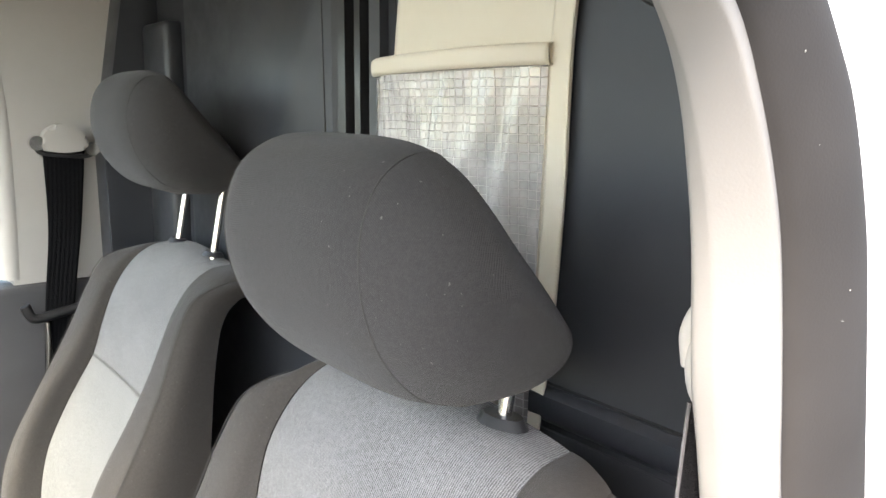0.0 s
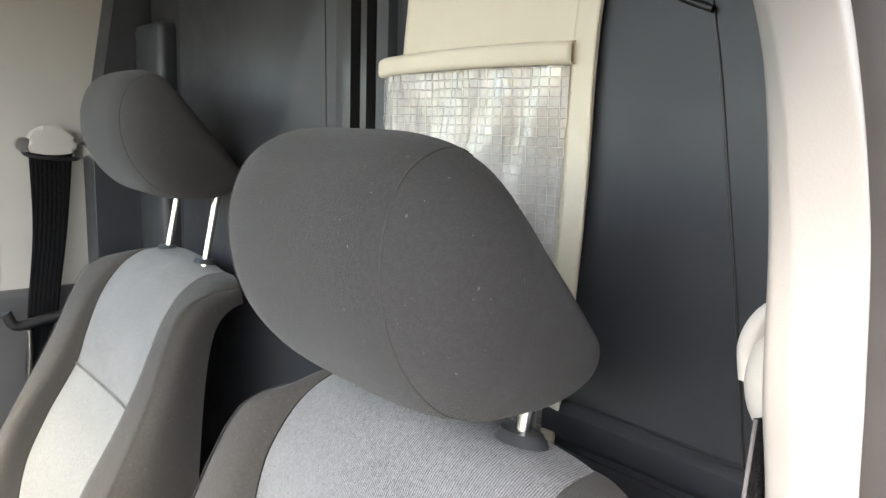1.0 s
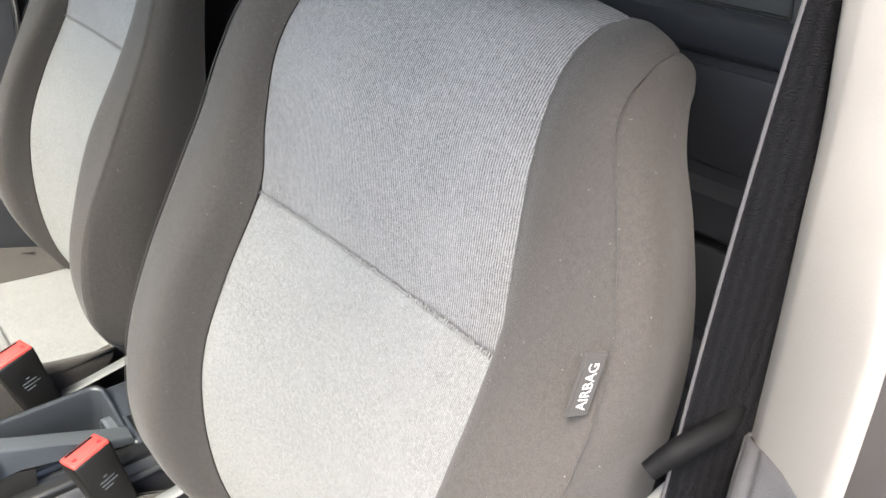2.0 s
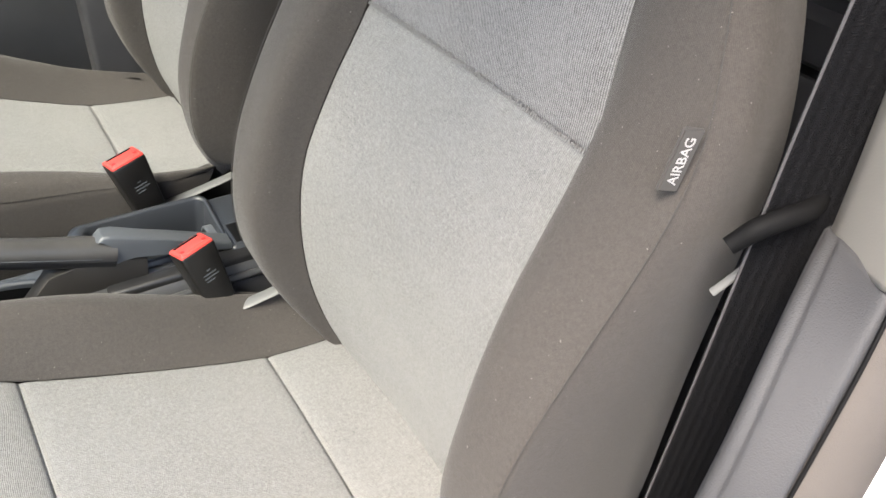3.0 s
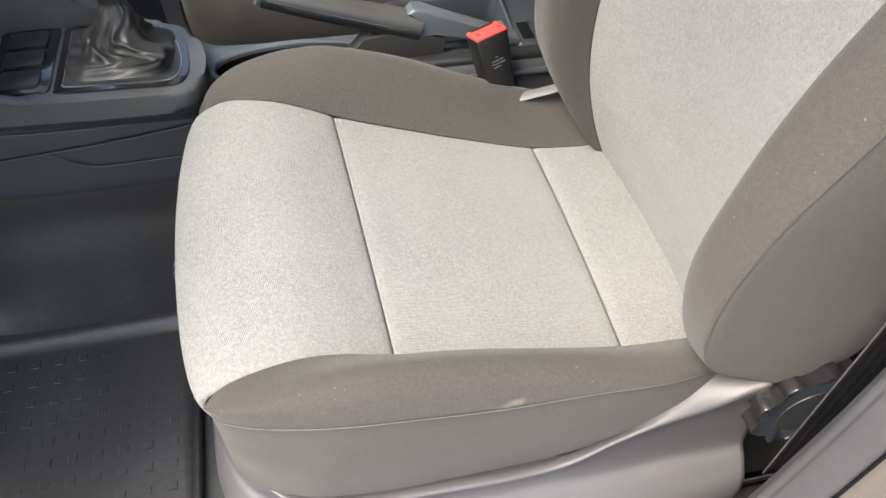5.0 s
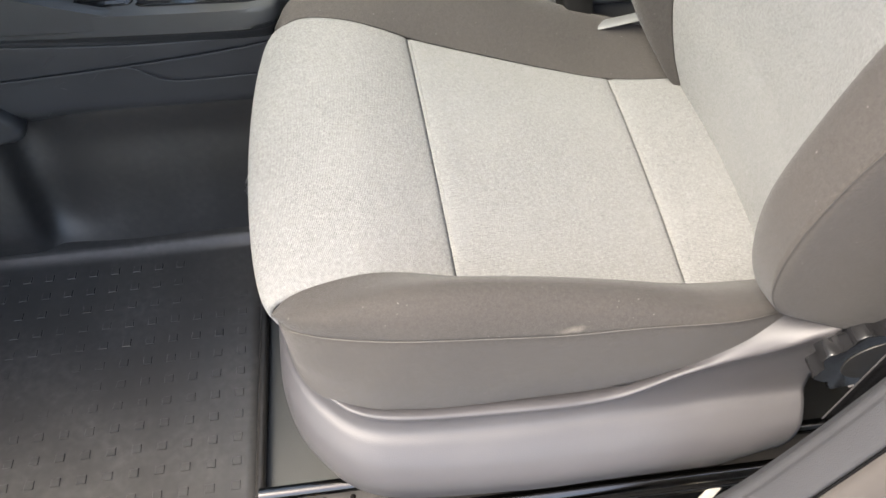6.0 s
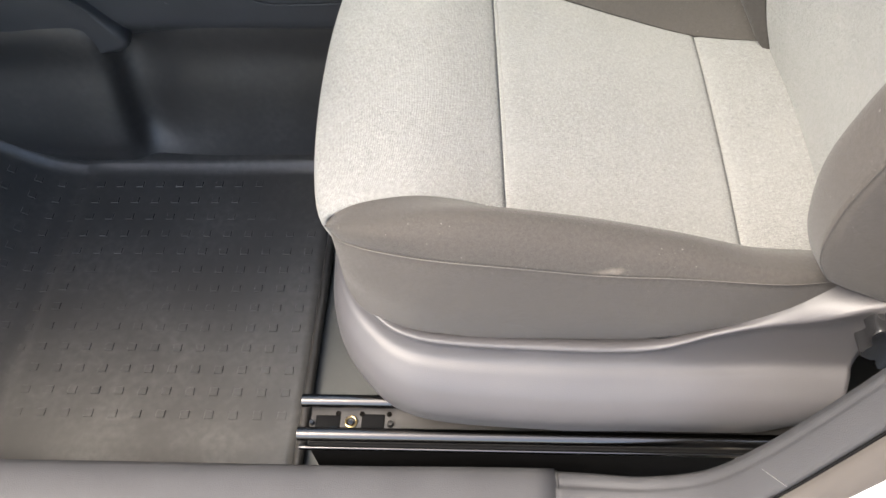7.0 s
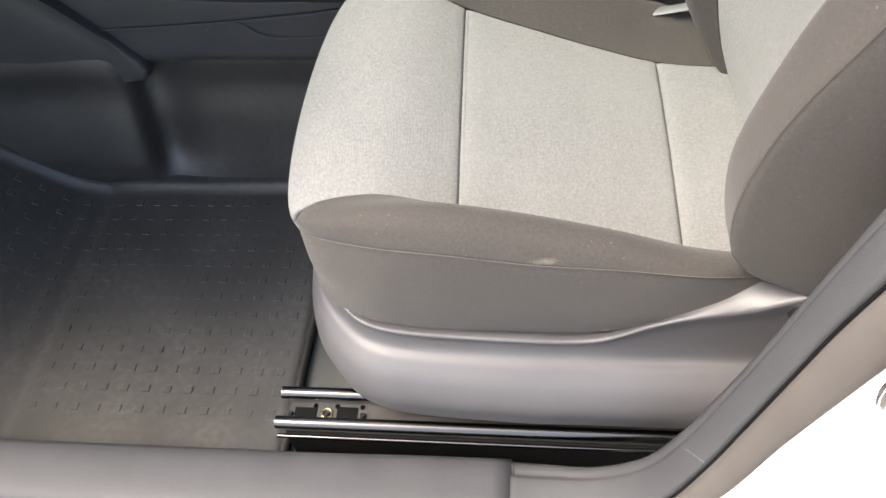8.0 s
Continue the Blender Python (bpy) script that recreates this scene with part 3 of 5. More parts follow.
def pillar_near():
    """The door opening: cream pillar trim, felt headliner edge and the seal along its outer side."""
    inner = [(-0.42, -0.040, 1.278), (-0.2, -0.040, 1.270), (-0.08, -0.040, 1.258), (-0.02, -0.040, 1.247), (0.028, -0.040, 1.233), (0.055, -0.040, 1.219), (0.075, -0.040, 1.202), (0.090, -0.040, 1.180), (0.101, -0.040, 1.150), (0.110, -0.040, 1.113), (0.117, -0.040, 1.060), (0.125, -0.040, 1.025), (0.136, -0.040, 0.970), (0.145, -0.040, 0.930), (0.150, -0.040, 0.888), (0.158, -0.041, 0.815), (0.160, -0.043, 0.758)]
    outer = [(-0.42, -0.068, 1.274), (-0.2, -0.068, 1.264), (-0.09, -0.067, 1.252), (-0.02, -0.066, 1.240), (0.024, -0.065, 1.229), (0.055, -0.065, 1.219), (0.084, -0.065, 1.200), (0.104, -0.065, 1.173), (0.119, -0.065, 1.146), (0.131, -0.065, 1.114), (0.141, -0.065, 1.063), (0.147, -0.066, 1.010), (0.147, -0.073, 0.950), (0.140, -0.083, 0.905), (0.130, -0.094, 0.862), (0.125, -0.098, 0.815), (0.122, -0.100, 0.773)]
    rim = [(-0.42, -0.073, 1.305), (-0.2, -0.072, 1.296), (-0.06, -0.071, 1.281), (0.02, -0.070, 1.264), (0.064, -0.070, 1.251), (0.094, -0.070, 1.237), (0.122, -0.070, 1.219), (0.149, -0.070, 1.192), (0.167, -0.070, 1.169), (0.188, -0.070, 1.124), (0.199, -0.070, 1.087), (0.210, -0.071, 1.030), (0.216, -0.074, 0.975), (0.208, -0.086, 0.915), (0.190, -0.102, 0.855), (0.170, -0.115, 0.800), (0.150, -0.124, 0.750)]
    u = np.linspace(0, 1, 240)
    a, b, c = spline(inner, u), spline(outer, u), spline(rim, u)
    along = np.gradient(a, axis=0)

    def across(p, q, k, push):
        n = np.cross(along, q - p)
        n /= np.linalg.norm(n, axis=1, keepdims=True)
        n *= np.where(np.sum(n * (np.array((-0.2, -0.25, 1.05)) - p), axis=1, keepdims=True) > 0, 1, -1)
        return p + (q - p) * k + n * push

    def surface(p, q, steps, m):
        rows = np.array([across(p, q, k, push) for k, push in steps])
        return np.array([spline(rows[:, i], m) for i in range(rows.shape[1])])
    face = ((0.0, -0.0035), (0.025, -0.0010), (0.16, 0.0022), (0.26, 0.0034), (0.6, 0.0040), (0.90, 0.0034), (0.97, 0.0016), (1.01, -0.0030))
    g = surface(a, b, face, 40)
    back = a + 0.6 * (c - a) + np.array((0, 0.032, 0))
    g = np.concatenate([back[:, None], (0.75 * g[:, 0] + 0.25 * back)[:, None], g], axis=1)
    p = tagged(sheet("pillar_trim", g, CREAM_DIMMED, None, "", (0.3, 0.0, 1.1), thick=0.002), "cream plastic door pillar trim curving into the roof edge", "pillar", "", "structure")
    low = len(a) - 1
    tube("foot_joint", [tuple(across(a, b, k, 0.0008)[low]) for k in (0.05, 0.3, 0.6, 0.97)], 0.0014, FELT, p, "shaded joint under the cream trim", sides=6)
    felt = ((-0.12, -0.006), (0.0, 0.0015), (0.25, 0.0058), (0.6, 0.0068), (0.9, 0.0058), (1.06, 0.0))
    cut = surface(a, b, felt, 18)
    stop = int(np.argmax(a[:, 0] > 0.040))
    for i in range(stop):
        near_end = min(1.0, (stop - 1 - i) / 9.0)
        mid = cut[i].mean(0)
        cut[i] = mid + (cut[i] - mid) * max(0.05, near_end) ** 0.5
    sheet("roof_edge_felt", cut[:stop], FELT_TAN, p, "brown felt headliner edge", (0.3, 0.0, 1.1), thick=0.003)
    band = ((-0.03, -0.004), (0.05, -0.0015), (0.13, 0.0022), (0.35, 0.0055), (0.65, 0.0065), (0.88, 0.0040), (0.98, -0.0010), (1.02, -0.010))
    g = surface(b, c, band, 30)
    s = tagged(sheet("door_seal", g, FELT_DARK, None, "", (0.3, 0.0, 1.1), thick=0.002), "worn grey-brown felt door seal with pale specks", "trim", "", "structure")
    bm = bmesh.new()
    rnd = random.Random(4)
    for _ in range(26):
        i, j = rnd.randrange(20, 225), rnd.randrange(4, 25)
        size = rnd.choice((0.0004, 0.0004, 0.0006, 0.0010))
        m = Matrix.Translation(g[i][j] + np.array((-0.0006, -0.0006, 0))) @ Euler((rnd.uniform(0, 3), rnd.uniform(0, 3), 0)).to_matrix().to_4x4() @ Matrix.Diagonal((size, size * rnd.uniform(0.4, 2.8), size * 0.5, 1))
        bmesh.ops.create_icosphere(bm, subdivisions=1, radius=0.6, matrix=m)
    for k in range(7):
        m = Matrix.Translation(g[62][13 + k % 3] + np.array((0.0022 * (k - 3), -0.001, 0.0012 * (k % 3)))) @ Euler((k, 2 * k, 0)).to_matrix().to_4x4() @ Matrix.Diagonal((0.0016, 0.0012, 0.0005, 1))
        bmesh.ops.create_icosphere(bm, subdivisions=1, radius=0.7, matrix=m)
    tagged(part("lint_specks", bm, STITCH_LIGHT, s, "pale specks of lint", False), kind="stuff")


pillar_near()


def lower_pillar():
    """The grey lower pillar trim sweeping down into the sill, with the seal along its outer edge."""
    inner = [(0.155, -0.044, 0.765), (0.130, -0.054, 0.752), (0.100, -0.067, 0.725), (0.069, -0.081, 0.683), (0.042, -0.091, 0.625), (0.023, -0.098, 0.560), (0.007, -0.100, 0.480), (-0.010, -0.100, 0.395), (-0.030, -0.098, 0.305), (-0.055, -0.092, 0.225), (-0.10, -0.080, 0.165), (-0.155, -0.070, 0.142), (-0.192, -0.067, 0.137)]
    outer = [(0.124, -0.100, 0.772), (0.108, -0.107, 0.738), (0.088, -0.114, 0.700), (0.064, -0.122, 0.650), (0.044, -0.128, 0.600), (0.026, -0.131, 0.540), (0.014, -0.132, 0.475), (0.000, -0.133, 0.395), (-0.018, -0.134, 0.300), (-0.044, -0.137, 0.220), (-0.092, -0.138, 0.165), (-0.150, -0.139, 0.140), (-0.192, -0.139, 0.132)]
    rim = [(0.158, -0.124, 0.752), (0.140, -0.134, 0.703), (0.119, -0.144, 0.655), (0.098, -0.153, 0.603), (0.079, -0.160, 0.552), (0.063, -0.165, 0.497), (0.049, -0.168, 0.437), (0.034, -0.171, 0.362), (0.014, -0.174, 0.270), (-0.020, -0.177, 0.190), (-0.080, -0.178, 0.140), (-0.146, -0.177, 0.118), (-0.190, -0.178, 0.104)]
    u = np.linspace(0, 1, 120)
    a, b, c = spline(inner, u), spline(outer, u), spline(rim, u)
    along = np.gradient(a, axis=0)

    def across(p, q, k, push):
        n = np.cross(along, q - p)
        n /= np.linalg.norm(n, axis=1, keepdims=True)
        n *= np.where(np.sum(n * (np.array((-0.3, -0.28, 0.97)) - p), axis=1, keepdims=True) > 0, 1, -1)
        return p + (q - p) * k + n * push * (1 + 0.7 * u[:, None] ** 6)

    def surface(p, q, steps, m):
        rows = np.array([across(p, q, k, push) for k, push in steps])
        return np.array([spline(rows[:, i], m) for i in range(rows.shape[1])])
    back = a + np.linspace((0.05, 0.008, 0.0), (0.0, 0.013, -0.10), 120)
    turn = a + np.linspace((0.004, 0.002, 0.0), (0.0, 0.007, -0.019), 120)
    g = surface(a, b, ((-0.07, -0.009), (0.0, -0.001), (0.10, 0.0018), (0.22, 0.0022), (0.30, 0.0042), (0.60, 0.0050), (0.88, 0.0040), (0.97, 0.0012), (1.0, -0.004)), 40)
    g = np.concatenate([back[:, None], turn[:, None], g[:, 4:]], axis=1)
    t = tagged(sheet("pillar_lower_trim", g, TRIM, None, "", (0.5, 0.3, -1.0), thick=0.003), "blue-grey grained lower door pillar trim", "trim", "", "structure")
    narrow = b + (c - b) * np.interp(u, [0, 0.15, 0.5, 1], [0.95, 0.85, 0.55, 0.42])[:, None]
    w = surface(b, narrow, ((0.0, -0.004), (0.08, 0.0), (0.22, 0.0042), (0.5, 0.0060), (0.78, 0.0040), (0.94, 0.0), (1.0, -0.006)), 26)
    flange = surface(narrow, c + (c - b) * 0.25, ((-0.05, -0.004), (0.1, -0.001), (0.5, 0.0), (0.8, -0.002), (1.0, -0.008)), 14)
    tagged(sheet("body_flange", flange, WHITE, None, "", (0.3, 0.0, 0.3), thick=0.002), "white painted body flange beside the door seal", "pillar", "", "structure")
    tagged(sheet("door_seal_lower", w, FELT, None, "", (0.3, 0.0, 0.3), thick=0.002), "worn grey-brown door seal along the pillar foot", "trim", "", "structure")
    groove = across(a, b, 1.03, -0.0005)
    tube("trim_groove", [tuple(q) for q in groove[::6]], 0.0012, BLACK_AND_SHADE, t, sides=8)
    mark = [across(a, b, k, 0.0052)[int(j)] for k, j in ((0.40, 79), (0.68, 77), (0.96, 75))]
    tube("scratch", [tuple(q) for q in mark], 0.0005, ANCHOR, t, sides=6)


lower_pillar()


def sill():
    rows = [[(-1.5, -0.052, 0.02), (-0.8, -0.054, 0.02), (-0.192, -0.054, 0.02)], [(-1.5, -0.056, 0.105), (-0.8, -0.058, 0.108), (-0.192, -0.060, 0.118)], [(-1.5, -0.066, 0.118), (-0.8, -0.066, 0.124), (-0.192, -0.067, 0.137)], [(-1.5, -0.10, 0.122), (-0.8, -0.10, 0.128), (-0.192, -0.10, 0.142)], [(-1.5, -0.13, 0.118), (-0.8, -0.132, 0.124), (-0.192, -0.130, 0.140)], [(-1.5, -0.140, 0.105), (-0.8, -0.142, 0.110), (-0.192, -0.139, 0.13)]]
    s = tagged(sheet("sill_trim", loft(rows, 60, 30), TRIM, None, "", (-0.6, -0.1, -0.5), thick=0.003), "blue-grey grained plastic door sill trim", "trim", "", "structure")
    tube("trim_groove", [(-1.5, -0.1415, 0.106), (-0.8, -0.1435, 0.111), (-0.19, -0.1405, 0.131)], 0.002, BLACK_AND_SHADE, s, sides=8)
    tube("joint_line", [(-0.190, -0.060, 0.1195), (-0.190, -0.069, 0.1385), (-0.190, -0.10, 0.1425), (-0.190, -0.128, 0.1405)], 0.0005, SHROUD, s, sides=6)
    rows = [[(-1.5, -0.142, 0.10), (-0.8, -0.142, 0.105), (-0.19, -0.140, 0.122)], [(-1.5, -0.150, 0.112), (-0.8, -0.150, 0.116), (-0.19, -0.147, 0.132)], [(-1.5, -0.165, 0.112), (-0.8, -0.165, 0.116), (-0.19, -0.162, 0.130)], [(-1.5, -0.178, 0.10), (-0.8, -0.178, 0.104), (-0.19, -0.176, 0.112)], [(-1.5, -0.178, 0.07), (-0.8, -0.178, 0.07), (-0.19, -0.178, 0.08)]]
    tagged(sheet("sill_seal", loft(rows, 50, 22), FELT, None, "", (-0.6, -0.15, -0.5), thick=0.002), "grey-brown rubber seal along the door sill", "trim", "", "structure")


sill()


def body_side():
    """White painted body outside the seal, with the door striker."""
    b = tagged(extrude("body_pillar", [(-0.075, -0.02), (-0.045, 0.10), (0.008, 0.28), (0.040, 0.43), (0.070, 0.55), (0.115, 0.66), (0.150, 0.74), (0.6, 0.74), (0.6, -0.3), (-0.05, -0.3)], "y", -0.25, -0.172, WHITE), "white painted body pillar outside the door seal", "pillar", "", "structure")
    extrude("upper_body", [(0.150, 0.74), (0.185, 0.86), (0.210, 0.975), (0.204, 1.03), (0.191, 1.085), (0.178, 1.122), (0.156, 1.167), (0.138, 1.188), (0.111, 1.214), (0.084, 1.232), (0.014, 1.264), (-0.2, 1.294), (-0.42, 1.302), (-0.42, 1.50), (0.6, 1.50), (0.6, 0.74)], "y", -0.066, -0.050, WHITE, b)
    tagged(box("body_sill", (-1.5, -0.26, -0.3), (-0.04, -0.17, 0.085), WHITE, None, "", 0.02), "white painted body sill below the door", "trim", "", "structure")
    tube("striker", [(0.070, -0.200, 0.555), (0.030, -0.200, 0.560), (0.028, -0.200, 0.598), (0.075, -0.200, 0.604)], 0.0045, STEEL, b, "bright steel door striker")
    box("striker_plate", (0.052, -0.225, 0.54), (0.09, -0.180, 0.62), WHITE, b, "", 0.004)


body_side()

wall("dash_lower", (-1.5, -0.06, 0.60), (-0.76, FAR_Y, 0.95), BLACK, "dark dashboard underside ahead of the footwell", "dashboard", 0.03)
wall("front_panel", (-1.62, -0.2, -0.3), (-1.5, FAR_Y + 0.1, 0.90), CONSOLE, "dark panel closing the footwell front")
w = tagged(extrude("windscreen", [(-1.52, 0.90), (-0.44, 1.485), (-0.44, 1.490), (-1.52, 0.905)], "y", -0.08, FAR_Y + 0.09, GLASS), "green-tinted laminated windscreen", "window", "", "structure")
ground = tagged(box("ground", (-60, -60, -0.62), (60, 60, -0.52), None), "worn grey asphalt ground outside the van", "ground", "", "structure")
gm, gt, gb = material("worn_asphalt", (0.10, 0.098, 0.094), 0.9)
gt.links.new(blend(gt, grain(gt, 3, 6), (0.060, 0.0585, 0.0560), (0.095, 0.093, 0.089)), gb.inputs["Base Color"])
ground.data.materials.append(gm)


# ---- seats ----


def cushion_curves():
    """Half of the cushion: x, half width and height of the insert's edge, the crest, the stitch line and the lower edge."""
    a = [(-0.350, 0.168, 0.250), (-0.392, 0.177, 0.295), (-0.413, 0.186, 0.345), (-0.418, 0.1945, 0.392), (-0.402, 0.194, 0.411), (-0.375, 0.190, 0.420), (-0.333, 0.182, 0.418), (-0.295, 0.177, 0.406), (-0.25, 0.173, 0.386), (-0.17, 0.166, 0.360), (-0.09, 0.163, 0.333), (-0.008, 0.161, 0.309), (0.08, 0.160, 0.300), (0.14, 0.158, 0.298)]
    crest = [(-0.4178, 0.1960, 0.3915), (-0.399, 0.207, 0.417), (-0.368, 0.218, 0.434), (-0.328, 0.220, 0.444), (-0.292, 0.219, 0.447), (-0.25, 0.217, 0.443), (-0.17, 0.214, 0.424), (-0.09, 0.210, 0.398), (-0.008, 0.205, 0.366), (0.08, 0.202, 0.350), (0.14, 0.20, 0.345)]
    st = [(-0.4172, 0.1985, 0.388), (-0.401, 0.222, 0.402), (-0.372, 0.239, 0.413), (-0.328, 0.252, 0.419), (-0.292, 0.258, 0.421), (-0.25, 0.260, 0.418), (-0.17, 0.258, 0.403), (-0.09, 0.254, 0.392), (-0.008, 0.250, 0.378), (0.05, 0.236, 0.362), (0.10, 0.215, 0.35)]
    low = [(-0.4150, 0.1930, 0.376), (-0.409, 0.210, 0.303), (-0.389, 0.226, 0.280), (-0.348, 0.240, 0.263), (-0.318, 0.243, 0.256), (-0.29, 0.246, 0.255), (-0.25, 0.248, 0.257), (-0.17, 0.248, 0.262), (-0.09, 0.248, 0.268), (-0.008, 0.246, 0.285), (0.04, 0.228, 0.295), (0.07, 0.20, 0.30)]
    return a, crest, st, low


def back_curves():
    """Half of the backrest: insert edge, bolster ridge, stitch line, rear edge, from the bottom up."""
    e = [(0.088, 0.160, 0.290), (0.066, 0.168, 0.350), (0.050, 0.173, 0.420), (0.045, 0.174, 0.500), (0.053, 0.170, 0.580), (0.080, 0.160, 0.660), (0.116, 0.148, 0.744), (0.128, 0.143, 0.800), (0.145, 0.139, 0.860), (0.172, 0.136, 0.905), (0.204, 0.135, 0.928), (0.240, 0.134, 0.932)]
    ridge = [(0.060, 0.175, 0.322), (0.031, 0.183, 0.370), (0.007, 0.187, 0.430), (-0.004, 0.188, 0.505), (0.009, 0.186, 0.585), (0.034, 0.181, 0.665), (0.077, 0.172, 0.746), (0.102, 0.170, 0.802), (0.125, 0.167, 0.860), (0.154, 0.164, 0.905), (0.196, 0.160, 0.928), (0.236, 0.155, 0.932)]
    st = [(0.060, 0.226, 0.366), (0.026, 0.236, 0.390), (0.000, 0.241, 0.440), (-0.006, 0.243, 0.508), (0.008, 0.242, 0.586), (0.040, 0.239, 0.664), (0.077, 0.234, 0.748), (0.098, 0.229, 0.802), (0.116, 0.221, 0.858), (0.140, 0.209, 0.905), (0.185, 0.195, 0.922), (0.232, 0.182, 0.924)]
    side = [(0.108, 0.241, 0.352), (0.092, 0.249, 0.384), (0.082, 0.253, 0.445), (0.076, 0.252, 0.510), (0.080, 0.251, 0.588), (0.094, 0.249, 0.664), (0.112, 0.244, 0.748), (0.126, 0.239, 0.802), (0.140, 0.231, 0.855), (0.160, 0.220, 0.894), (0.195, 0.206, 0.911), (0.232, 0.192, 0.914)]
    rear = [(0.150, 0.238, 0.360), (0.168, 0.242, 0.394), (0.173, 0.243, 0.450), (0.174, 0.242, 0.512), (0.172, 0.241, 0.590), (0.170, 0.239, 0.664), (0.170, 0.234, 0.748), (0.172, 0.229, 0.800), (0.178, 0.222, 0.850), (0.190, 0.213, 0.880), (0.212, 0.202, 0.896), (0.236, 0.190, 0.900)]
    return e, ridge, st, side, rear


def build_seat(name, dx, dy, dz, lift, label, recline=0.0, slide=0.0):
    seat = thing(name, (-0.12 + dx, 0.27 + dy, 0.0), label, "car seat", "front seats")
    CY, BY = 0.275 + dy, 0.256 + dy
    cx = dx + slide
    core = (-0.15 + cx, CY, 0.15 + dz)

    def put(curve, s, cy, k=1.0):
        lean = recline if cy == BY else 0.0
        def wide(z):
            if cy == BY and dy and k == 0.45:
                return float(np.interp(z, [0.45, 0.65], [0.3, 1])) * (-0.022 if s < 0 else 0.016)
            if cy != BY or dy:
                return 0.0
            if s < 0:
                return k * float(np.interp(z, [0.4, 0.5, 0.6, 0.66, 0.7, 0.77, 0.82, 0.86, 0.90, 0.93], [0, 0.001, 0.005, 0.010, 0.015, 0.022, 0.020, 0.009, -0.006, -0.011]))
            if k < 1:
                return float(np.interp(z, [0.744, 0.79, 0.85, 0.90, 0.93], [0, 0.008, 0.017, 0.016, 0.012])) * (k < 0.5)
            return float(np.interp(z, [0.55, 0.66, 0.74, 0.83, 0.93], [0, 0.006, -0.002, -0.018, -0.026]))
        slump = (lambda x, h: -0.034 * min(1, max(0, (x + 0.20) / 0.17)) * min(1, max(0, (h - 0.17) / 0.03))) if cy == CY and s > 0 else (lambda x, h: 0.0)
        return [(x + (cx if cy == CY else dx) + lean * max(0, z - 0.35), cy + s * (h + wide(z)), z + dz + slump(x, h)) for x, h, z in curve]

    a, crest, st, low = cushion_curves()
    # light insert of the cushion in three panels
    steps = np.r_[np.linspace(0, 1, 150)]
    near_edge, far_edge = spline(put(a, -1, CY), steps), spline(put(a, 1, CY), steps)
    seam1 = int(np.argmin(np.abs(near_edge[:, 0] - (-0.250 + cx)) + (near_edge[:, 2] < 0.34 + dz)))
    seam2 = int(np.argmin(np.abs(near_edge[:, 0] - (-0.008 + cx))))
    flat = int(np.argmin(far_edge[:, 0]))
    w = even(46) * 2 - 1

    def insert(i0, i1):
        g = []
        for i in range(i0, i1 + 1):
            p, q = near_edge[i], far_edge[i]
            if not dy and i > flat:
                # the front seam runs slightly askew
                x = q[0] - 0.013 * math.exp(-((q[0] - cx + 0.25) / 0.08) ** 2)
                q = np.array((x, np.interp(x, far_edge[flat:, 0], far_edge[flat:, 1]), np.interp(x, far_edge[flat:, 0], far_edge[flat:, 2])))
            row = []
            for k in w:
                c = (p + q) / 2 + (q - p) / 2 * k
                crown = 1 - k * k
                nose = max(0, min(1, (-0.36 - (c[0] - cx)) / 0.08)) * max(0, min(1, (c[2] - dz - 0.27) / 0.06))
                c = c + np.array((-0.036 * crown ** 0.5 * nose, 0, (0.006 - 0.004 * nose) * crown))
                row.append(c)
            g.append(row)
        return np.array(g)

    sheet("cushion_front_panel", insert(0, seam1), RIB_CROSS, seat, "light grey ribbed cloth", core, ("u1", "v0", "v1"), 0.003, 0.007, ends=0.3)
    sheet("cushion_middle_panel", insert(seam1, seam2), LIGHT, seat, "light grey woven cloth", core, ("u0", "u1", "v0", "v1"), 0.003, 0.007, ends=0.3)
    sheet("cushion_rear_panel", insert(seam2, 149), LIGHT, seat, "light grey woven cloth", core, ("u0", "v0", "v1"), 0.003, 0.007, ends=0.3)
    for k, i in enumerate((seam1, seam2)):
        bm = bmesh.new()
        row = insert(i, i + 1)[0]
        pts = spline(row[2:-2], 130)
        for p in pts:
            m = Matrix.Translation(Vector(p) + Vector((0.0012, 0, -0.0028))) @ Matrix.Rotation(radians(random.uniform(-14, 14)), 4, "Z") @ Matrix.Diagonal((0.0030, 0.0010, 0.0012, 1))
            bmesh.ops.create_cube(bm, size=1, matrix=m)
        tagged(part("seam_stitches", bm, STITCH_LIGHT, seat, "fine pale seam stitches", False), kind="stuff")
    for s in (-1, 1):
        mid_low = [((p[0] + q[0]) / 2 + 0.0, (p[1] + q[1]) / 2 + 0.008 * min(1, i / 3), (p[2] + q[2]) / 2) for i, (p, q) in enumerate(zip(st, low))]
        between = [((p[0] + q[0]) / 2, (p[1] + q[1]) / 2 + 0.006, (p[2] + q[2]) / 2 + 0.010) for p, q in zip(crest, st)]
        grid = loft([put(a[3:], s, CY), put(crest, s, CY), put(between, s, CY), put(st, s, CY)], 110, 30)
        sheet("cushion_bolster", grid, DARK, seat, "dark grey cloth", core, ("v1",), 0.002, 0.005, fold=("v0",))
        grid = loft([put(st, s, CY), put(mid_low, s, CY), put(low, s, CY)], 110, 24)
        sheet("cushion_side", grid, DARK, seat, "dark grey cloth", core, ("v0",), 0.003, 0.005)
    for s in (-1, 1):
        if dy:
            continue
        line = spline(put(st[1:-1], s, CY), 80)
        tube("stitch_line", [tuple(p) for p in line[::3]], 0.00045, STITCH, seat, "pale stitch line", sides=6)
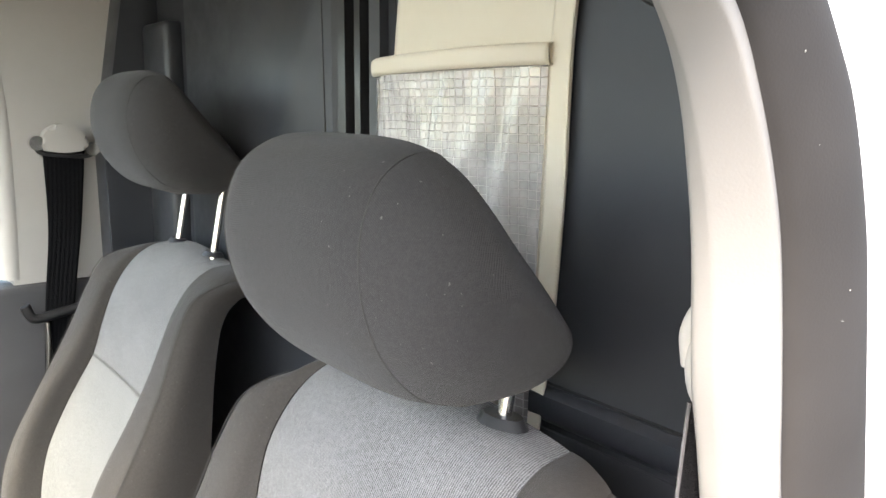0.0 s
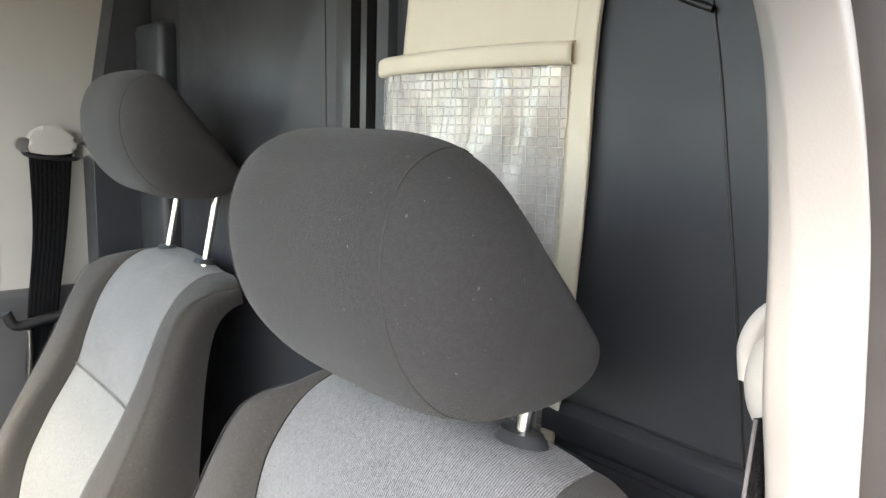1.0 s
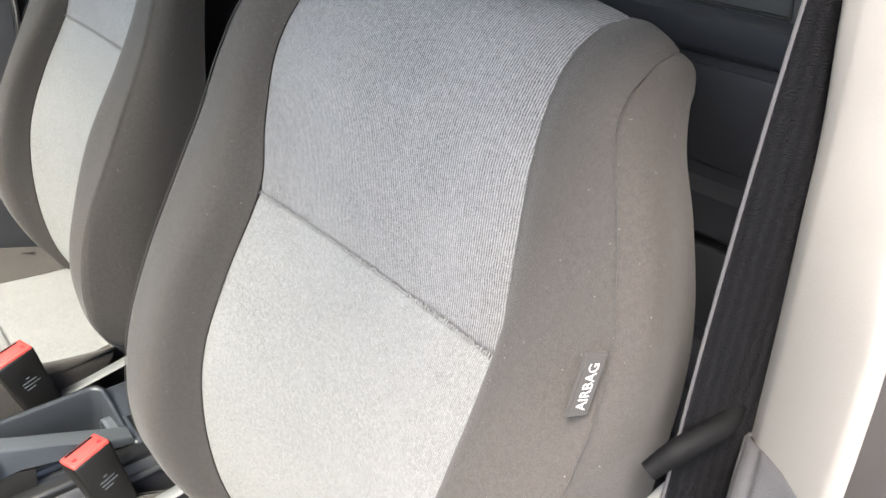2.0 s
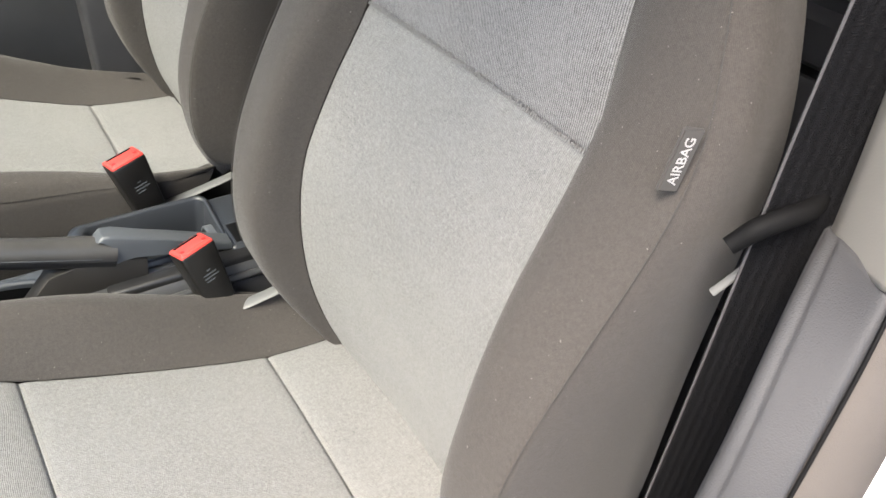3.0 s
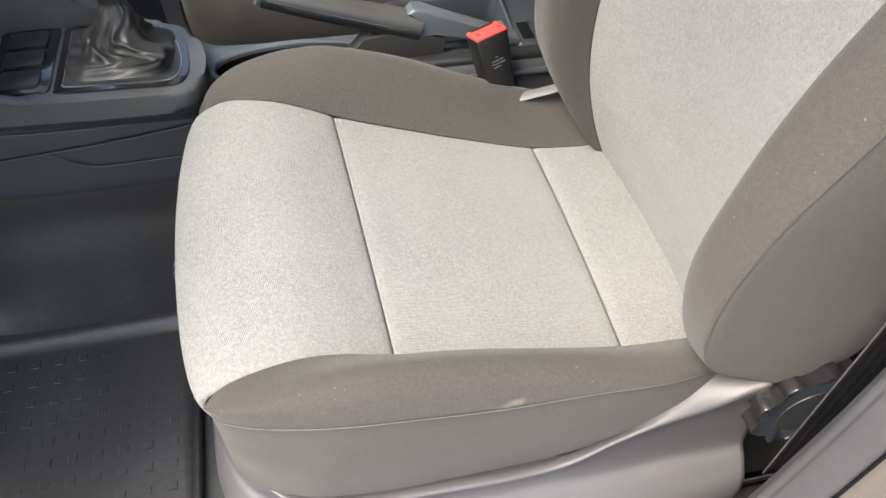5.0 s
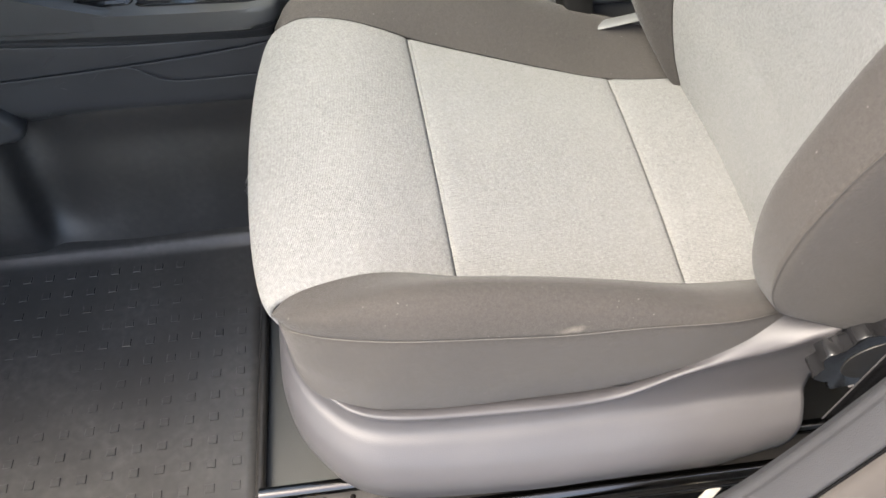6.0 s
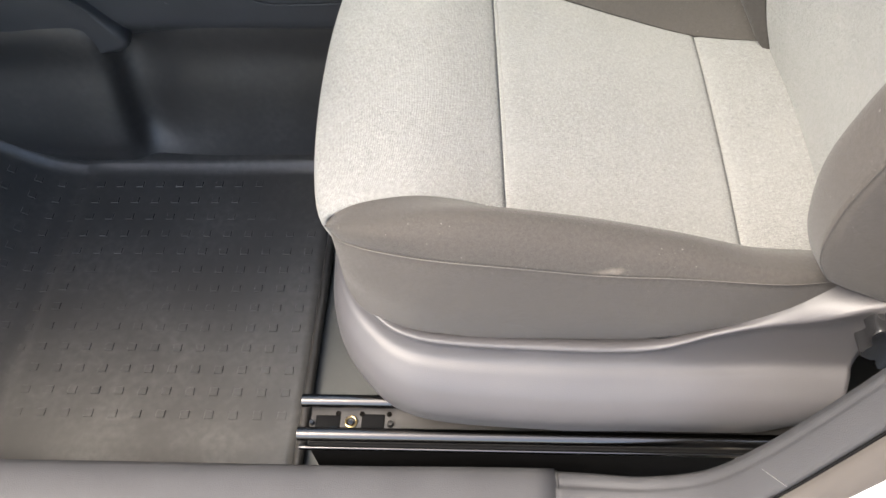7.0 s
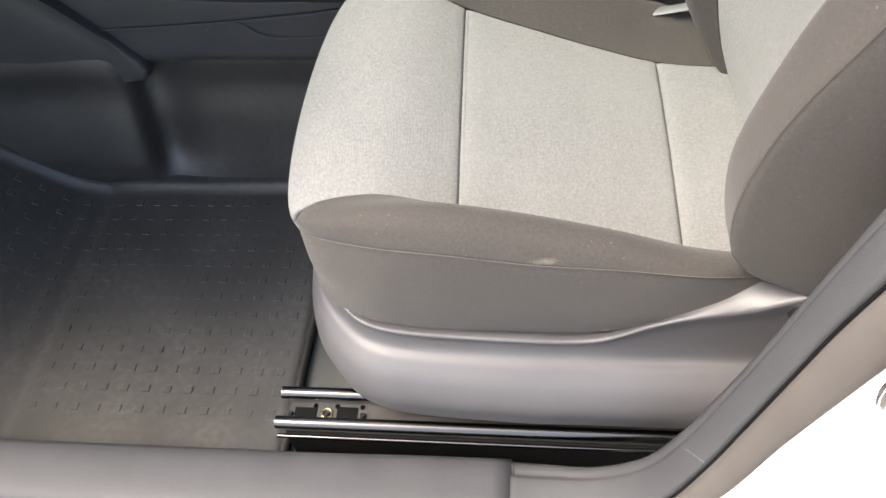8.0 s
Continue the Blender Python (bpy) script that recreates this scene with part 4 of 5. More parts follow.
    box("cushion_pan", (-0.36 + cx, CY - 0.20, 0.19 + dz), (0.16 + cx, CY + 0.20, 0.275 + dz), BLACK, seat, "", 0.02)

    # backrest
    e, ridge, bst, side, rear = back_curves()
    bcore = (0.16 + dx, BY, 0.62 + dz)
    ne, fe = spline(put(e, -1, BY, 0.45), steps), spline(put(e, 1, BY, 0.45), steps)
    seam = int(np.argmin(np.abs(ne[:, 2] - (0.744 + dz))))

    def back(i0, i1):
        g = []
        for i in range(i0, i1 + 1):
            p, q = ne[i], fe[i]
            z = p[2] - dz
            deep = np.interp(z, [0.29, 0.36, 0.45, 0.55, 0.65, 0.744, 0.86, 0.93], [0.004, 0.022, 0.034, 0.034, 0.020, 0.002, -0.010, -0.004])
            up = np.interp(z, [0.29, 0.86, 0.905, 0.94], [0, 0, 0.010, 0.016])
            g.append([(p + q) / 2 + (q - p) / 2 * k + np.array((deep, 0, up)) * (1 - k * k) for k in w])
        return np.array(g)

    sheet("backrest_lower_panel", back(0, seam), LIGHT, seat, "light grey woven cloth", bcore, ("u1", "v0", "v1"), 0.003, 0.007, ends=0.3)
    sheet("backrest_upper_panel", back(seam, 149), RIB_LIGHT, seat, "grey ribbed cloth", bcore, ("u0", "v0", "v1"), 0.003, 0.007, ends=0.3)
    bm = bmesh.new()
    rnd = random.Random(11)
    for p in spline(back(seam, seam + 1)[0][1:-1], 120):
        k = rnd.uniform(0.6, 1.5)
        m = Matrix.Translation(Vector(p) + Vector((-0.0004, 0, 0.0012 * k))) @ Matrix.Rotation(radians(rnd.uniform(-22, 22)), 4, "X") @ Matrix.Rotation(radians(18), 4, "Y") @ Matrix.Diagonal((0.0010, 0.0008, 0.0034 * k, 1))
        bmesh.ops.create_cube(bm, size=1, matrix=m)
    tagged(part("seam_stitches", bm, STITCH_LIGHT, seat, "fine pale seam stitches", False), kind="stuff")
    for s in (-1, 1):
        grid = loft([put(e, s, BY, 0.45), put(ridge, s, BY, 0.7), put(bst, s, BY)], 120, 30)
        sheet("backrest_bolster", grid, DARK, seat, "dark grey cloth", bcore, ("v1",), 0.002, 0.005, fold=("v0",))
        grid = loft([put(bst, s, BY), put(side, s, BY), put(rear, s, BY)], 120, 24)
        sheet("backrest_side", grid, DARK, seat, "dark grey cloth", bcore, ("v0",), 0.003, 0.005)
    for s in (-1, 1):
        line = spline(put(bst[1:-1], s, BY), 80)
        tube("stitch_line", [tuple(p) for p in line[::3]], 0.0004, THREAD, seat, "dark stitch line", sides=6)
    shell = []
    for s in (-1, -0.5, 0.5, 1):
        edge = put(rear, -1 if s < 0 else 1, BY)
        shell.append([(x + (0.0 if abs(s) == 1 else 0.03), BY + (y - BY) * abs(s), z) for x, y, z in edge])
    sheet("backrest_shell", loft(shell, 60, 20), BLACK, seat, "black plastic back shell", bcore)

    if dy:
        rows = [[(x - 0.004, h - 0.004, z + 0.004) for x, h, z in low], [(x - 0.020 * (x < -0.3), h + 0.010, z + 0.004) for x, h, z in low], [(x - 0.026 * (x < -0.3), h + 0.018, z - 0.010) for x, h, z in low], [(x - 0.020 * (x < -0.3), h + 0.020, z - 0.06) for x, h, z in low], [(x + 0.01, h + 0.012, z - 0.10) for x, h, z in low]]
        sheet("side_valance", loft([put(r, -1, CY) for r in rows], 90, 30), VALANCE, seat, "smooth grey plastic side valance", core, thick=0.003)
    headrest(seat, dx + recline * 0.62, BY, dz, lift)
    return seat


def headrest(seat, dx, BY, dz, lift):
    """A padded headrest on two steel posts, with a seam round each end."""
    dx += 0.012
    prof = [(0.150, 0.968), (0.112, 0.983), (0.082, 1.015), (0.066, 1.055), (0.064, 1.095), (0.076, 1.130), (0.100, 1.148), (0.125, 1.149), (0.147, 1.129), (0.176, 1.094), (0.207, 1.058), (0.234, 1.024), (0.251, 0.998), (0.242, 0.977), (0.205, 0.966), (0.150, 0.968)]
    ring = spline([(x, 0, z) for x, z in prof], 72)
    lean = lift * 0.2
    cx, cz = 0.152, 1.055
    g = []
    half = 0.136
    for k in np.sin(np.linspace(-math.pi / 2, math.pi / 2, 60)):
        f = max(0.0, 1 - abs(k) ** 4.2) ** (1 / 2.4)
        f = max(f, 0.0008)
        row = []
        for x, _, z in ring:
            fx = f
            row.append((cx + (x - cx) * (0.10 + 0.90 * fx) * (1 if f > 0.001 else 0.0) + dx + lean, BY - 0.010 + half * k, cz + (z - cz) * fx + dz + lift))
        g.append(row)
    g = np.array(g)
    head = sheet("headrest", g, HEAD, seat, "dark grey cloth", (cx + dx + lean, BY, cz + dz + lift))
    for s in (-1, 1):
        k = s * 0.68
        f = (1 - abs(k) ** 4.2) ** (1 / 2.4) + 0.001
        pts = [(cx + (x - cx) * (0.10 + 0.90 * f) + dx + lean, BY - 0.010 + half * k, cz + (z - cz) * f + dz + lift) for x, _, z in ring[2:40:3]]
        tube("seam", pts, 0.0005, THREAD, head, sides=6)
    dx -= 0.012
    for s in (-1, 1):
        y = BY - 0.004 + 0.0755 * s
        tube("headrest_post", [(0.205 + dx, y, 0.87 + dz), (0.221 + dx, y, 0.945 + dz), (0.236 + dx + lean, y, 1.02 + dz + lift)], 0.0056, STEEL, seat, "bright steel post")
        bm = bmesh.new()
        bmesh.ops.create_cone(bm, cap_ends=True, segments=24, radius1=0.0205, radius2=0.0155, depth=0.007, matrix=Matrix.Translation((0.220 + dx, y, 0.945 + dz)) @ Matrix.Rotation(radians(8), 4, "Y") @ Matrix.Diagonal((0.8, 1.1, 1, 1)))
        part("post_collar", bm, CONSOLE, seat, "dark grey plastic post collar")


near_seat = build_seat("car_seat", 0, 0, 0, 0.0, "grey two-tone cloth front seat beside the open door")
far_seat = build_seat("car_seat", 0.02, 0.744, 0.0, 0.070, "grey two-tone cloth front seat with a raised headrest, beyond the console", 0.105, -0.058)


def seat_fittings(seat):
    """Side valance, recliner wheel and the printed tag of the seat by the open door."""
    T = [(-0.435, 0.24, 0.318), (-0.431, 0.16, 0.312), (-0.413, 0.101, 0.290), (-0.380, 0.062, 0.276), (-0.33, 0.036, 0.270), (-0.2, 0.028, 0.270), (-0.108, 0.026, 0.272), (-0.05, 0.028, 0.294), (-0.005, 0.032, 0.328), (0.03, 0.040, 0.348), (0.068, 0.047, 0.358)]

    out = [(-1, 0), (-0.99, -0.12), (-0.9, -0.44), (-0.66, -0.75), (-0.25, -0.97)] + [(0, -1)] * 6
    reach = [0.0, 0.12, 0.46, 0.76, 0.95] + [1] * 6
    rise = [0.046, 0.040, 0.018, 0.004, 0, 0, 0, 0, 0, 0, 0]

    def ring(ys, zs, lift, tail):
        """One line along the valance: y and z by station, following the cushion's front corner."""
        row = []
        for i, (x, y, z) in enumerate(T):
            if i < 5:
                d = (0.028 - ys[0]) * reach[i]
                row.append((x + out[i][0] * d, y + out[i][1] * d, zs[0] + lift * rise[i]))
            else:
                row.append((x + (tail if i == 10 else 0.4 * tail if i == 9 else 0), ys[i - 5], zs[i - 5]))
        return row
    top = ring((0.019, 0.018, 0.020, 0.022, 0.024, 0.026), (0.277, 0.279, 0.305, 0.330, 0.346, 0.366), 1.0, 0.016)
    lip = ring((0.0115, 0.0115, 0.0125, 0.014, 0.014, 0.013), (0.2785, 0.281, 0.312, 0.329, 0.341, 0.367), 1.0, 0.020)
    edge = ring((0.0095, 0.0095, 0.0105, 0.012, 0.012, 0.011), (0.275, 0.2775, 0.308, 0.325, 0.337, 0.363), 1.0, 0.022)
    wall_ = ring((0.0130, 0.0130, 0.0145, 0.015, 0.015, 0.014), (0.266, 0.268, 0.290, 0.302, 0.310, 0.325), 1.0, 0.028)
    crease = ring((0.0090, 0.0090, 0.0100, 0.0110, 0.0115, 0.011), (0.250, 0.250, 0.251, 0.252, 0.253, 0.254), 0.95, 0.030)
    shelf = ring((-0.0045, -0.0045, -0.0045, -0.004, -0.003, -0.002), (0.242, 0.242, 0.243, 0.244, 0.244, 0.244), 0.9, 0.027)
    face = ring((-0.023, -0.023, -0.023, -0.023, -0.023, -0.022), (0.225, 0.225, 0.226, 0.227, 0.228, 0.228), 0.9, 0.021)
    skirt = ring((-0.033, -0.033, -0.033, -0.033, -0.032, -0.028), (0.197, 0.197, 0.197, 0.198, 0.199, 0.200), 0.95, 0.012)
    foot = ring((-0.027, -0.027, -0.027, -0.027, -0.026, -0.020), (0.157, 0.157, 0.157, 0.157, 0.158, 0.161), 0.85, -0.008)
    g = loft([T, top, lip, edge, wall_, crease, shelf, face, skirt, foot], 140, 80)
    v = sheet("side_valance", g, VALANCE, seat, "smooth grey plastic side valance", (-0.1, 0.3, 0.2), thick=0.003)
    # black strip laid along the gap under the cushion as painted shade
    tube("gap_shade", [(-0.114, 0.0262, 0.2775), (-0.09, 0.0262, 0.2790), (-0.068, 0.0268, 0.2850)], [0.0012, 0.0042, 0.001], BLACK, v, "black strip painted as gap shade", sides=8)
    tube("valance_joint", [tuple(p) for p in g[24][0:16:3]], 0.0007, BLACK, v, sides=6)
    # recliner wheel with lobes
    wheel = []
    for i in range(96):
        w = 2 * math.pi * i / 96
        r = 0.054 + 0.0045 * math.tanh(2.6 * math.sin(9 * w + 0.6))
        wheel.append((0.132 + r * math.cos(w), 0.330 + r * math.sin(w)))
    k = extrude("recliner_wheel", wheel, "y", -0.006, 0.032, SATIN, seat, "black lobed recliner wheel", 0.002)
    bm = bmesh.new()
    bmesh.ops.create_cone(bm, cap_ends=True, segments=40, radius1=0.034, radius2=0.0335, depth=0.0012, matrix=Matrix.Translation((0.132, -0.0063, 0.330)) @ Matrix.Rotation(radians(90), 4, "X"))
    part("wheel_cap", bm, SHROUD, k)
    tube("recliner_link", [(0.133, 0.000, 0.266), (0.144, 0.000, 0.274), (0.155, 0.000, 0.280)], [0.0030, 0.0020, 0.0010], CREAM, seat, "pale metal edge under the wheel", flat=0.35)
    # tag with its printed word
    o, up, fwd = Vector((0.0865, 0.0125, 0.7975)), Vector((0.006, -0.002, 0.037)).normalized(), Vector((-0.030, 0.010, 0.012))
    fwd = (fwd - up * fwd.dot(up)).normalized()
    nrm = up.cross(fwd).normalized()
    m = Matrix((up, fwd, nrm)).transposed().to_4x4()
    m.translation = o + nrm * 0.004
    bm = bmesh.new()
    bmesh.ops.create_cube(bm, size=1, matrix=m @ Matrix.Diagonal((0.038, 0.0130, 0.003, 1)))
    bmesh.ops.bevel(bm, geom=bm.edges[:], offset=0.001, segments=2, affect="EDGES")
    tag = part("airbag_tag", bm, TAG, seat, "dark cloth tag with white lettering")
    fc = bpy.data.curves.new("word", "FONT")
    fc.body, fc.size, fc.align_x, fc.align_y, fc.extrude, fc.offset = "AIRBAG", 0.0082, "CENTER", "CENTER", 0.0002, 0.00005
    tmp = bpy.data.objects.new("word", fc)
    mesh = bpy.data.meshes.new_from_object(tmp)
    mesh.transform(m @ Matrix.Translation((0, 0, 0.0019)))
    link("lettering", mesh, INK, tag, "white printed lettering")


seat_fittings(near_seat)


def seat_rail(y, group):
    """A black steel seat runner: two rolled lips over a channel."""
    r = thing("seat_rail", (-0.15, y, 0.0), "glossy black steel seat runner bolted to the floor", "seat rail", group)
    for s in (-1, 1):
        tube("rail_lip", [(-0.480, y + s * 0.020, 0.139), (-0.1, y + s * 0.020, 0.139), (0.26, y + s * 0.020, 0.139)], 0.0078, RAIL_STEEL, r, "polished dark steel lip", sides=20)
        b = [(y + s * 0.026 - 0.002, 0.0), (y + s * 0.026 - 0.002, 0.124), (y + s * 0.026 + 0.002, 0.124), (y + s * 0.026 + 0.002, 0.0)]
        extrude("rail_side", b, "x", -0.470, 0.26, BLACK_AND_SHADE, r)
        tube("rail_bead", [(-0.482, y + s * 0.0275, 0.116), (-0.1, y + s * 0.0275, 0.116), (0.26, y + s * 0.0275, 0.116)], 0.0028, RAIL_STEEL, r)
    extrude("rail_floor", [(y - 0.024, 0.108), (y - 0.024, 0.120), (y + 0.024, 0.120), (y + 0.024, 0.108)], "x", -0.472, 0.26, DIRTY_STEEL, r, "dirty steel channel floor")
    box("slot", (-0.466, y - 0.013, 0.1185), (-0.437, y + 0.010, 0.1208), BLACK_AND_SHADE, r, "dark slot in the runner", 0.0008)
    box("slot", (-0.412, y - 0.013, 0.1185), (-0.385, y + 0.012, 0.1208), BLACK_AND_SHADE, r, "dark slot in the runner", 0.0008)
    ring = [(-0.424 + 0.0062 * math.cos(w), y + 0.002 + 0.0062 * math.sin(w), 0.1212) for w in np.linspace(0, 2 * math.pi, 17)]
    tube("brass_ring", ring, 0.0014, BRASS, r, "small brass rivet ring", sides=8)
    for x, rad in ((-0.470, 0.0035), (-0.424, 0.004), (-0.378, 0.0045)):
        bm = bmesh.new()
        bmesh.ops.create_cone(bm, cap_ends=True, segments=20, radius1=rad, radius2=rad * 0.7, depth=0.006, matrix=Matrix.Translation((x, y, 0.122)))
        part("rivet", bm, KNOB_METAL if rad > 0.008 else BLACK_STEEL, r)
    for x in (-0.44, -0.412, -0.38):
        bm = bmesh.new()
        bmesh.ops.create_cone(bm, cap_ends=True, segments=14, radius1=0.0035, radius2=0.003, depth=0.002, matrix=Matrix.Translation((x, y + 0.012, 0.1206)))
        part("hole_rim", bm, KNOB_METAL, r)
    box("stop_tab", (-0.452, y - 0.018, 0.118), (-0.436, y - 0.006, 0.128), BLACK_STEEL, r, "", 0.001)
    return r


near_rail = seat_rail(-0.010, "seat runners")
extrude("end_tab", [(-0.012, -0.056), (0.006, -0.058), (0.040, -0.034), (0.030, -0.028)], "z", 0.100, 0.118, CREAM, near_rail, "pale plastic runner tab", 0.002)
seat_rail(0.43, "seat runners")


def slide_lever():
    l = thing("seat_lever", (-0.47, 0.40, 0.2), "dark grey looped seat adjusting lever under the cushion", "lever")
    tube("handle_loop", [(-0.36, 0.36, 0.22), (-0.455, 0.375, 0.215), (-0.482, 0.388, 0.212), (-0.486, 0.403, 0.212), (-0.479, 0.418, 0.214), (-0.45, 0.430, 0.22), (-0.36, 0.445, 0.225)], 0.0065, CONSOLE, l)


slide_lever()

# ---- console ----


def console():
    c = thing("centre_console", (-0.3, 0.65, 0.0), "charcoal plastic centre console between the seats", "console")
    def row(pts, x0, x1, rise=0.0):
        return [(x0, *pts), (x1, *pts)]
    # lower side skirt, upper side and top deck, front to back
    xs = [-1.5, -1.2, -0.95, -0.75, -0.62, -0.52, -0.43, -0.38, -0.2, 0.0, 0.2, 0.32]
    top = [0.62, 0.55, 0.47, 0.43, 0.408, 0.398, 0.388, 0.372, 0.368, 0.365, 0.36, 0.36]
    crease = [0.46, 0.42, 0.375, 0.352, 0.342, 0.340, 0.345, 0.345, 0.345, 0.345, 0.345, 0.345]
    low = [0.24, 0.24, 0.235, 0.235, 0.232, 0.23, 0.23, 0.23, 0.23, 0.23, 0.23, 0.23]
    def line(y, zs, dz=0.0, w=None):
        return [(x, y + (0.0 if w is None else w[i]), z + dz) for i, (x, z) in enumerate(zip(xs, zs))]
    side = loft([line(0.575, low, -0.03), line(0.552, low), line(0.546, low, 0.02), line(0.549, crease, -0.035), line(0.553, crease, -0.003)], 110, 22)
    sheet("side_skirt", side, CONSOLE, c, "", (-0.4, 0.8, 0.3), thick=0.003)
    wells = ((-0.30, 0.594, 0.104, 0.043, 2, 0.345), (-0.085, 0.648, 0.078, 0.052, 6, 0.31))
    upper = loft([line(0.560, crease, -0.004), line(0.549, crease, 0.004), line(0.551, top, -0.022), line(0.560, top, -0.008), line(0.575, top, -0.001), line(0.60, top, 0.0)], 420, 40)
    sheet("side_panel", upper, CONSOLE, c, "", (-0.4, 0.8, 0.3), thick=0.003, holes=wells)
    tube("side_ridge", [(-1.1, 0.545, 0.292), (-0.85, 0.545, 0.300), (-0.70, 0.5455, 0.306), (-0.545, 0.5455, 0.3165), (-0.46, 0.546, 0.326), (-0.38, 0.547, 0.338)], 0.0018, CONSOLE, c, sides=10)
    tube("pocket_lip", [(-0.635, 0.5455, 0.309), (-0.619, 0.5445, 0.305), (-0.600, 0.544, 0.291), (-0.578, 0.544, 0.281), (-0.53, 0.544, 0.279), (-0.42, 0.545, 0.280)], 0.0014, CONSOLE, c, sides=10)
    far = loft([line(0.60, top, 0.0), line(0.642, top, 0.002), line(0.656, top, -0.004), line(0.662, top, -0.03), line(0.664, low)], 420, 40)
    sheet("far_panel", far, TRAY, c, "", (-0.4, 0.65, 0.2), thick=0.003, holes=wells)
    rnd = random.Random(9)
    for _ in range(9):
        x, z = rnd.uniform(-0.82, -0.52), rnd.uniform(0.27, 0.33)
        w, r = rnd.uniform(0.012, 0.05), rnd.uniform(-0.02, 0.02)
        tube("scuff", [(x, 0.5475, z), (x + w / 2, 0.5472, z + r * 0.6), (x + w, 0.5475, z + r)], 0.00035, VALANCE, c, "pale scuff line", sides=5)
    tube("scuff", [(-0.762, 0.5485, 0.236), (-0.742, 0.5478, 0.262), (-0.726, 0.5472, 0.284)], 0.0004, ANCHOR, c, "pale scuff line", sides=5)
    tube("scuff", [(-0.726, 0.5472, 0.284), (-0.700, 0.5472, 0.268), (-0.674, 0.5478, 0.248)], 0.0006, ANCHOR, c, "pale scuff line", sides=5)
    # rounded pad over the toe board side
    extrude("knee_pad", [(-1.40, 0.205), (-0.86, 0.203), (-0.818, 0.205), (-0.803, 0.213), (-0.799, 0.228), (-0.806, 0.246), (-0.84, 0.290), (-0.90, 0.352), (-0.98, 0.42), (-1.10, 0.50), (-1.40, 0.50)], "y", 0.530, 0.565, CONSOLE, c, "", 0.010, 3)
    # gear surround with its rounded rear end
    def plate(name, pts, z0, z1, mat, label="", bev=0.004):
        ring = spline([(x, y, 0) for x, y in pts], 60)
        return extrude(name, [(p[0], p[1]) for p in ring], "z", z0, z1, mat, c, label, bev, 3)
    def shrink(pts, d):
        cx, cy = -0.51, 0.583
        return [(x - d * (1 if x > cx else -1) * min(1, abs(x - cx) / 0.05), y - d * (1 if y > cy else -1) * min(1, abs(y - cy) / 0.04)) for x, y in pts]
    outer = [(-0.80, 0.520), (-0.66, 0.508), (-0.49, 0.497), (-0.435, 0.498), (-0.413, 0.512), (-0.405, 0.555), (-0.412, 0.600), (-0.432, 0.634), (-0.480, 0.664), (-0.66, 0.684), (-0.80, 0.690)]
    plate("gear_surround", outer, 0.388, 0.416, SURROUND, "", 0.007)
    # flanks of the surround sweeping up towards the dashboard
    extrude("surround_flank", [(-0.80, 0.40), (-0.80, 0.64), (-0.70, 0.585), (-0.64, 0.538), (-0.606, 0.495), (-0.582, 0.468), (-0.560, 0.452), (-0.540, 0.432), (-0.515, 0.416), (-0.48, 0.404), (-0.48, 0.39)], "y", 0.662, 0.690, SURROUND, c, "", 0.008, 3)
    extrude("surround_flank", [(-0.80, 0.40), (-0.80, 0.482), (-0.72, 0.452), (-0.67, 0.434), (-0.62, 0.418), (-0.58, 0.410), (-0.58, 0.39)], "y", 0.506, 0.522, SURROUND, c, "", 0.006, 3)
    near = [p for p in outer[:9]]
    cup = lambda k, dz: [(x - k * (0.012 if y > 0.51 and x > -0.44 else 0.0), y + k * 0.034 * (1 if y < 0.56 else 0.0), dz) for x, y in near]
    sheet("surround_skirt", loft([cup(0.1, 0.394), cup(0.3, 0.380), cup(0.9, 0.362), cup(1.5, 0.338)], 90, 20), CONSOLE, c, "", (-0.55, 0.62, 0.36), thick=0.002)
    bezel = [(-0.572, 0.536), (-0.570, 0.526), (-0.51, 0.521), (-0.455, 0.517), (-0.437, 0.524), (-0.431, 0.550), (-0.434, 0.585), (-0.442, 0.612), (-0.462, 0.634), (-0.49, 0.644), (-0.564, 0.654), (-0.573, 0.646)]
    plate("gear_bezel", shrink(bezel, -0.006), 0.40, 0.4185, GLOSS, "gloss black bezel", 0.002)
    plate("bezel_trim", shrink(bezel, 0.0022), 0.40, 0.4196, ZINC, "thin chrome bezel line", 0.0008)
    plate("boot_base", shrink(bezel, 0.0038), 0.40, 0.4208, LEATHER, "", 0.001)
    extrude("switch_plate", rounded(-0.655, 0.525, -0.585, 0.665, 0.008), "z", 0.40, 0.4185, GLOSS, c, "gloss black switch plate", 0.002)
    for y in (0.535, 0.578, 0.620):
        extrude("switch", rounded(-0.645, y, -0.597, y + 0.034, 0.005), "z", 0.41, 0.4215, BLACK, c, "", 0.002)
    # cup holder: oval well with a rim
    n = 48

    def oval(rx, ry, z, cx=-0.30, cy=0.594):
        return [(cx + rx * math.cos(2 * math.pi * i / n), cy + ry * math.sin(2 * math.pi * i / n), z) for i in range(n + 1)]
    g = [oval(0.114, 0.053, 0.3705), oval(0.111, 0.050, 0.3755), oval(0.1065, 0.0455, 0.3770), oval(0.1020, 0.0410, 0.3752), oval(0.1010, 0.0400, 0.370)]
    sheet("cup_rim", loft(g, 80, 20), TRAY, c, "slate grey cup holder rim", (-0.30, 0.594, 0.2))
    # well and floor near black: their inner shade is put into the colour
    sheet("cup_well", loft([oval(0.1012, 0.0402, 0.371), oval(0.097, 0.037, 0.335), oval(0.092, 0.034, 0.29)], 80, 12), BLACK_AND_SHADE, c, "cup holder well with its inner shade painted black")
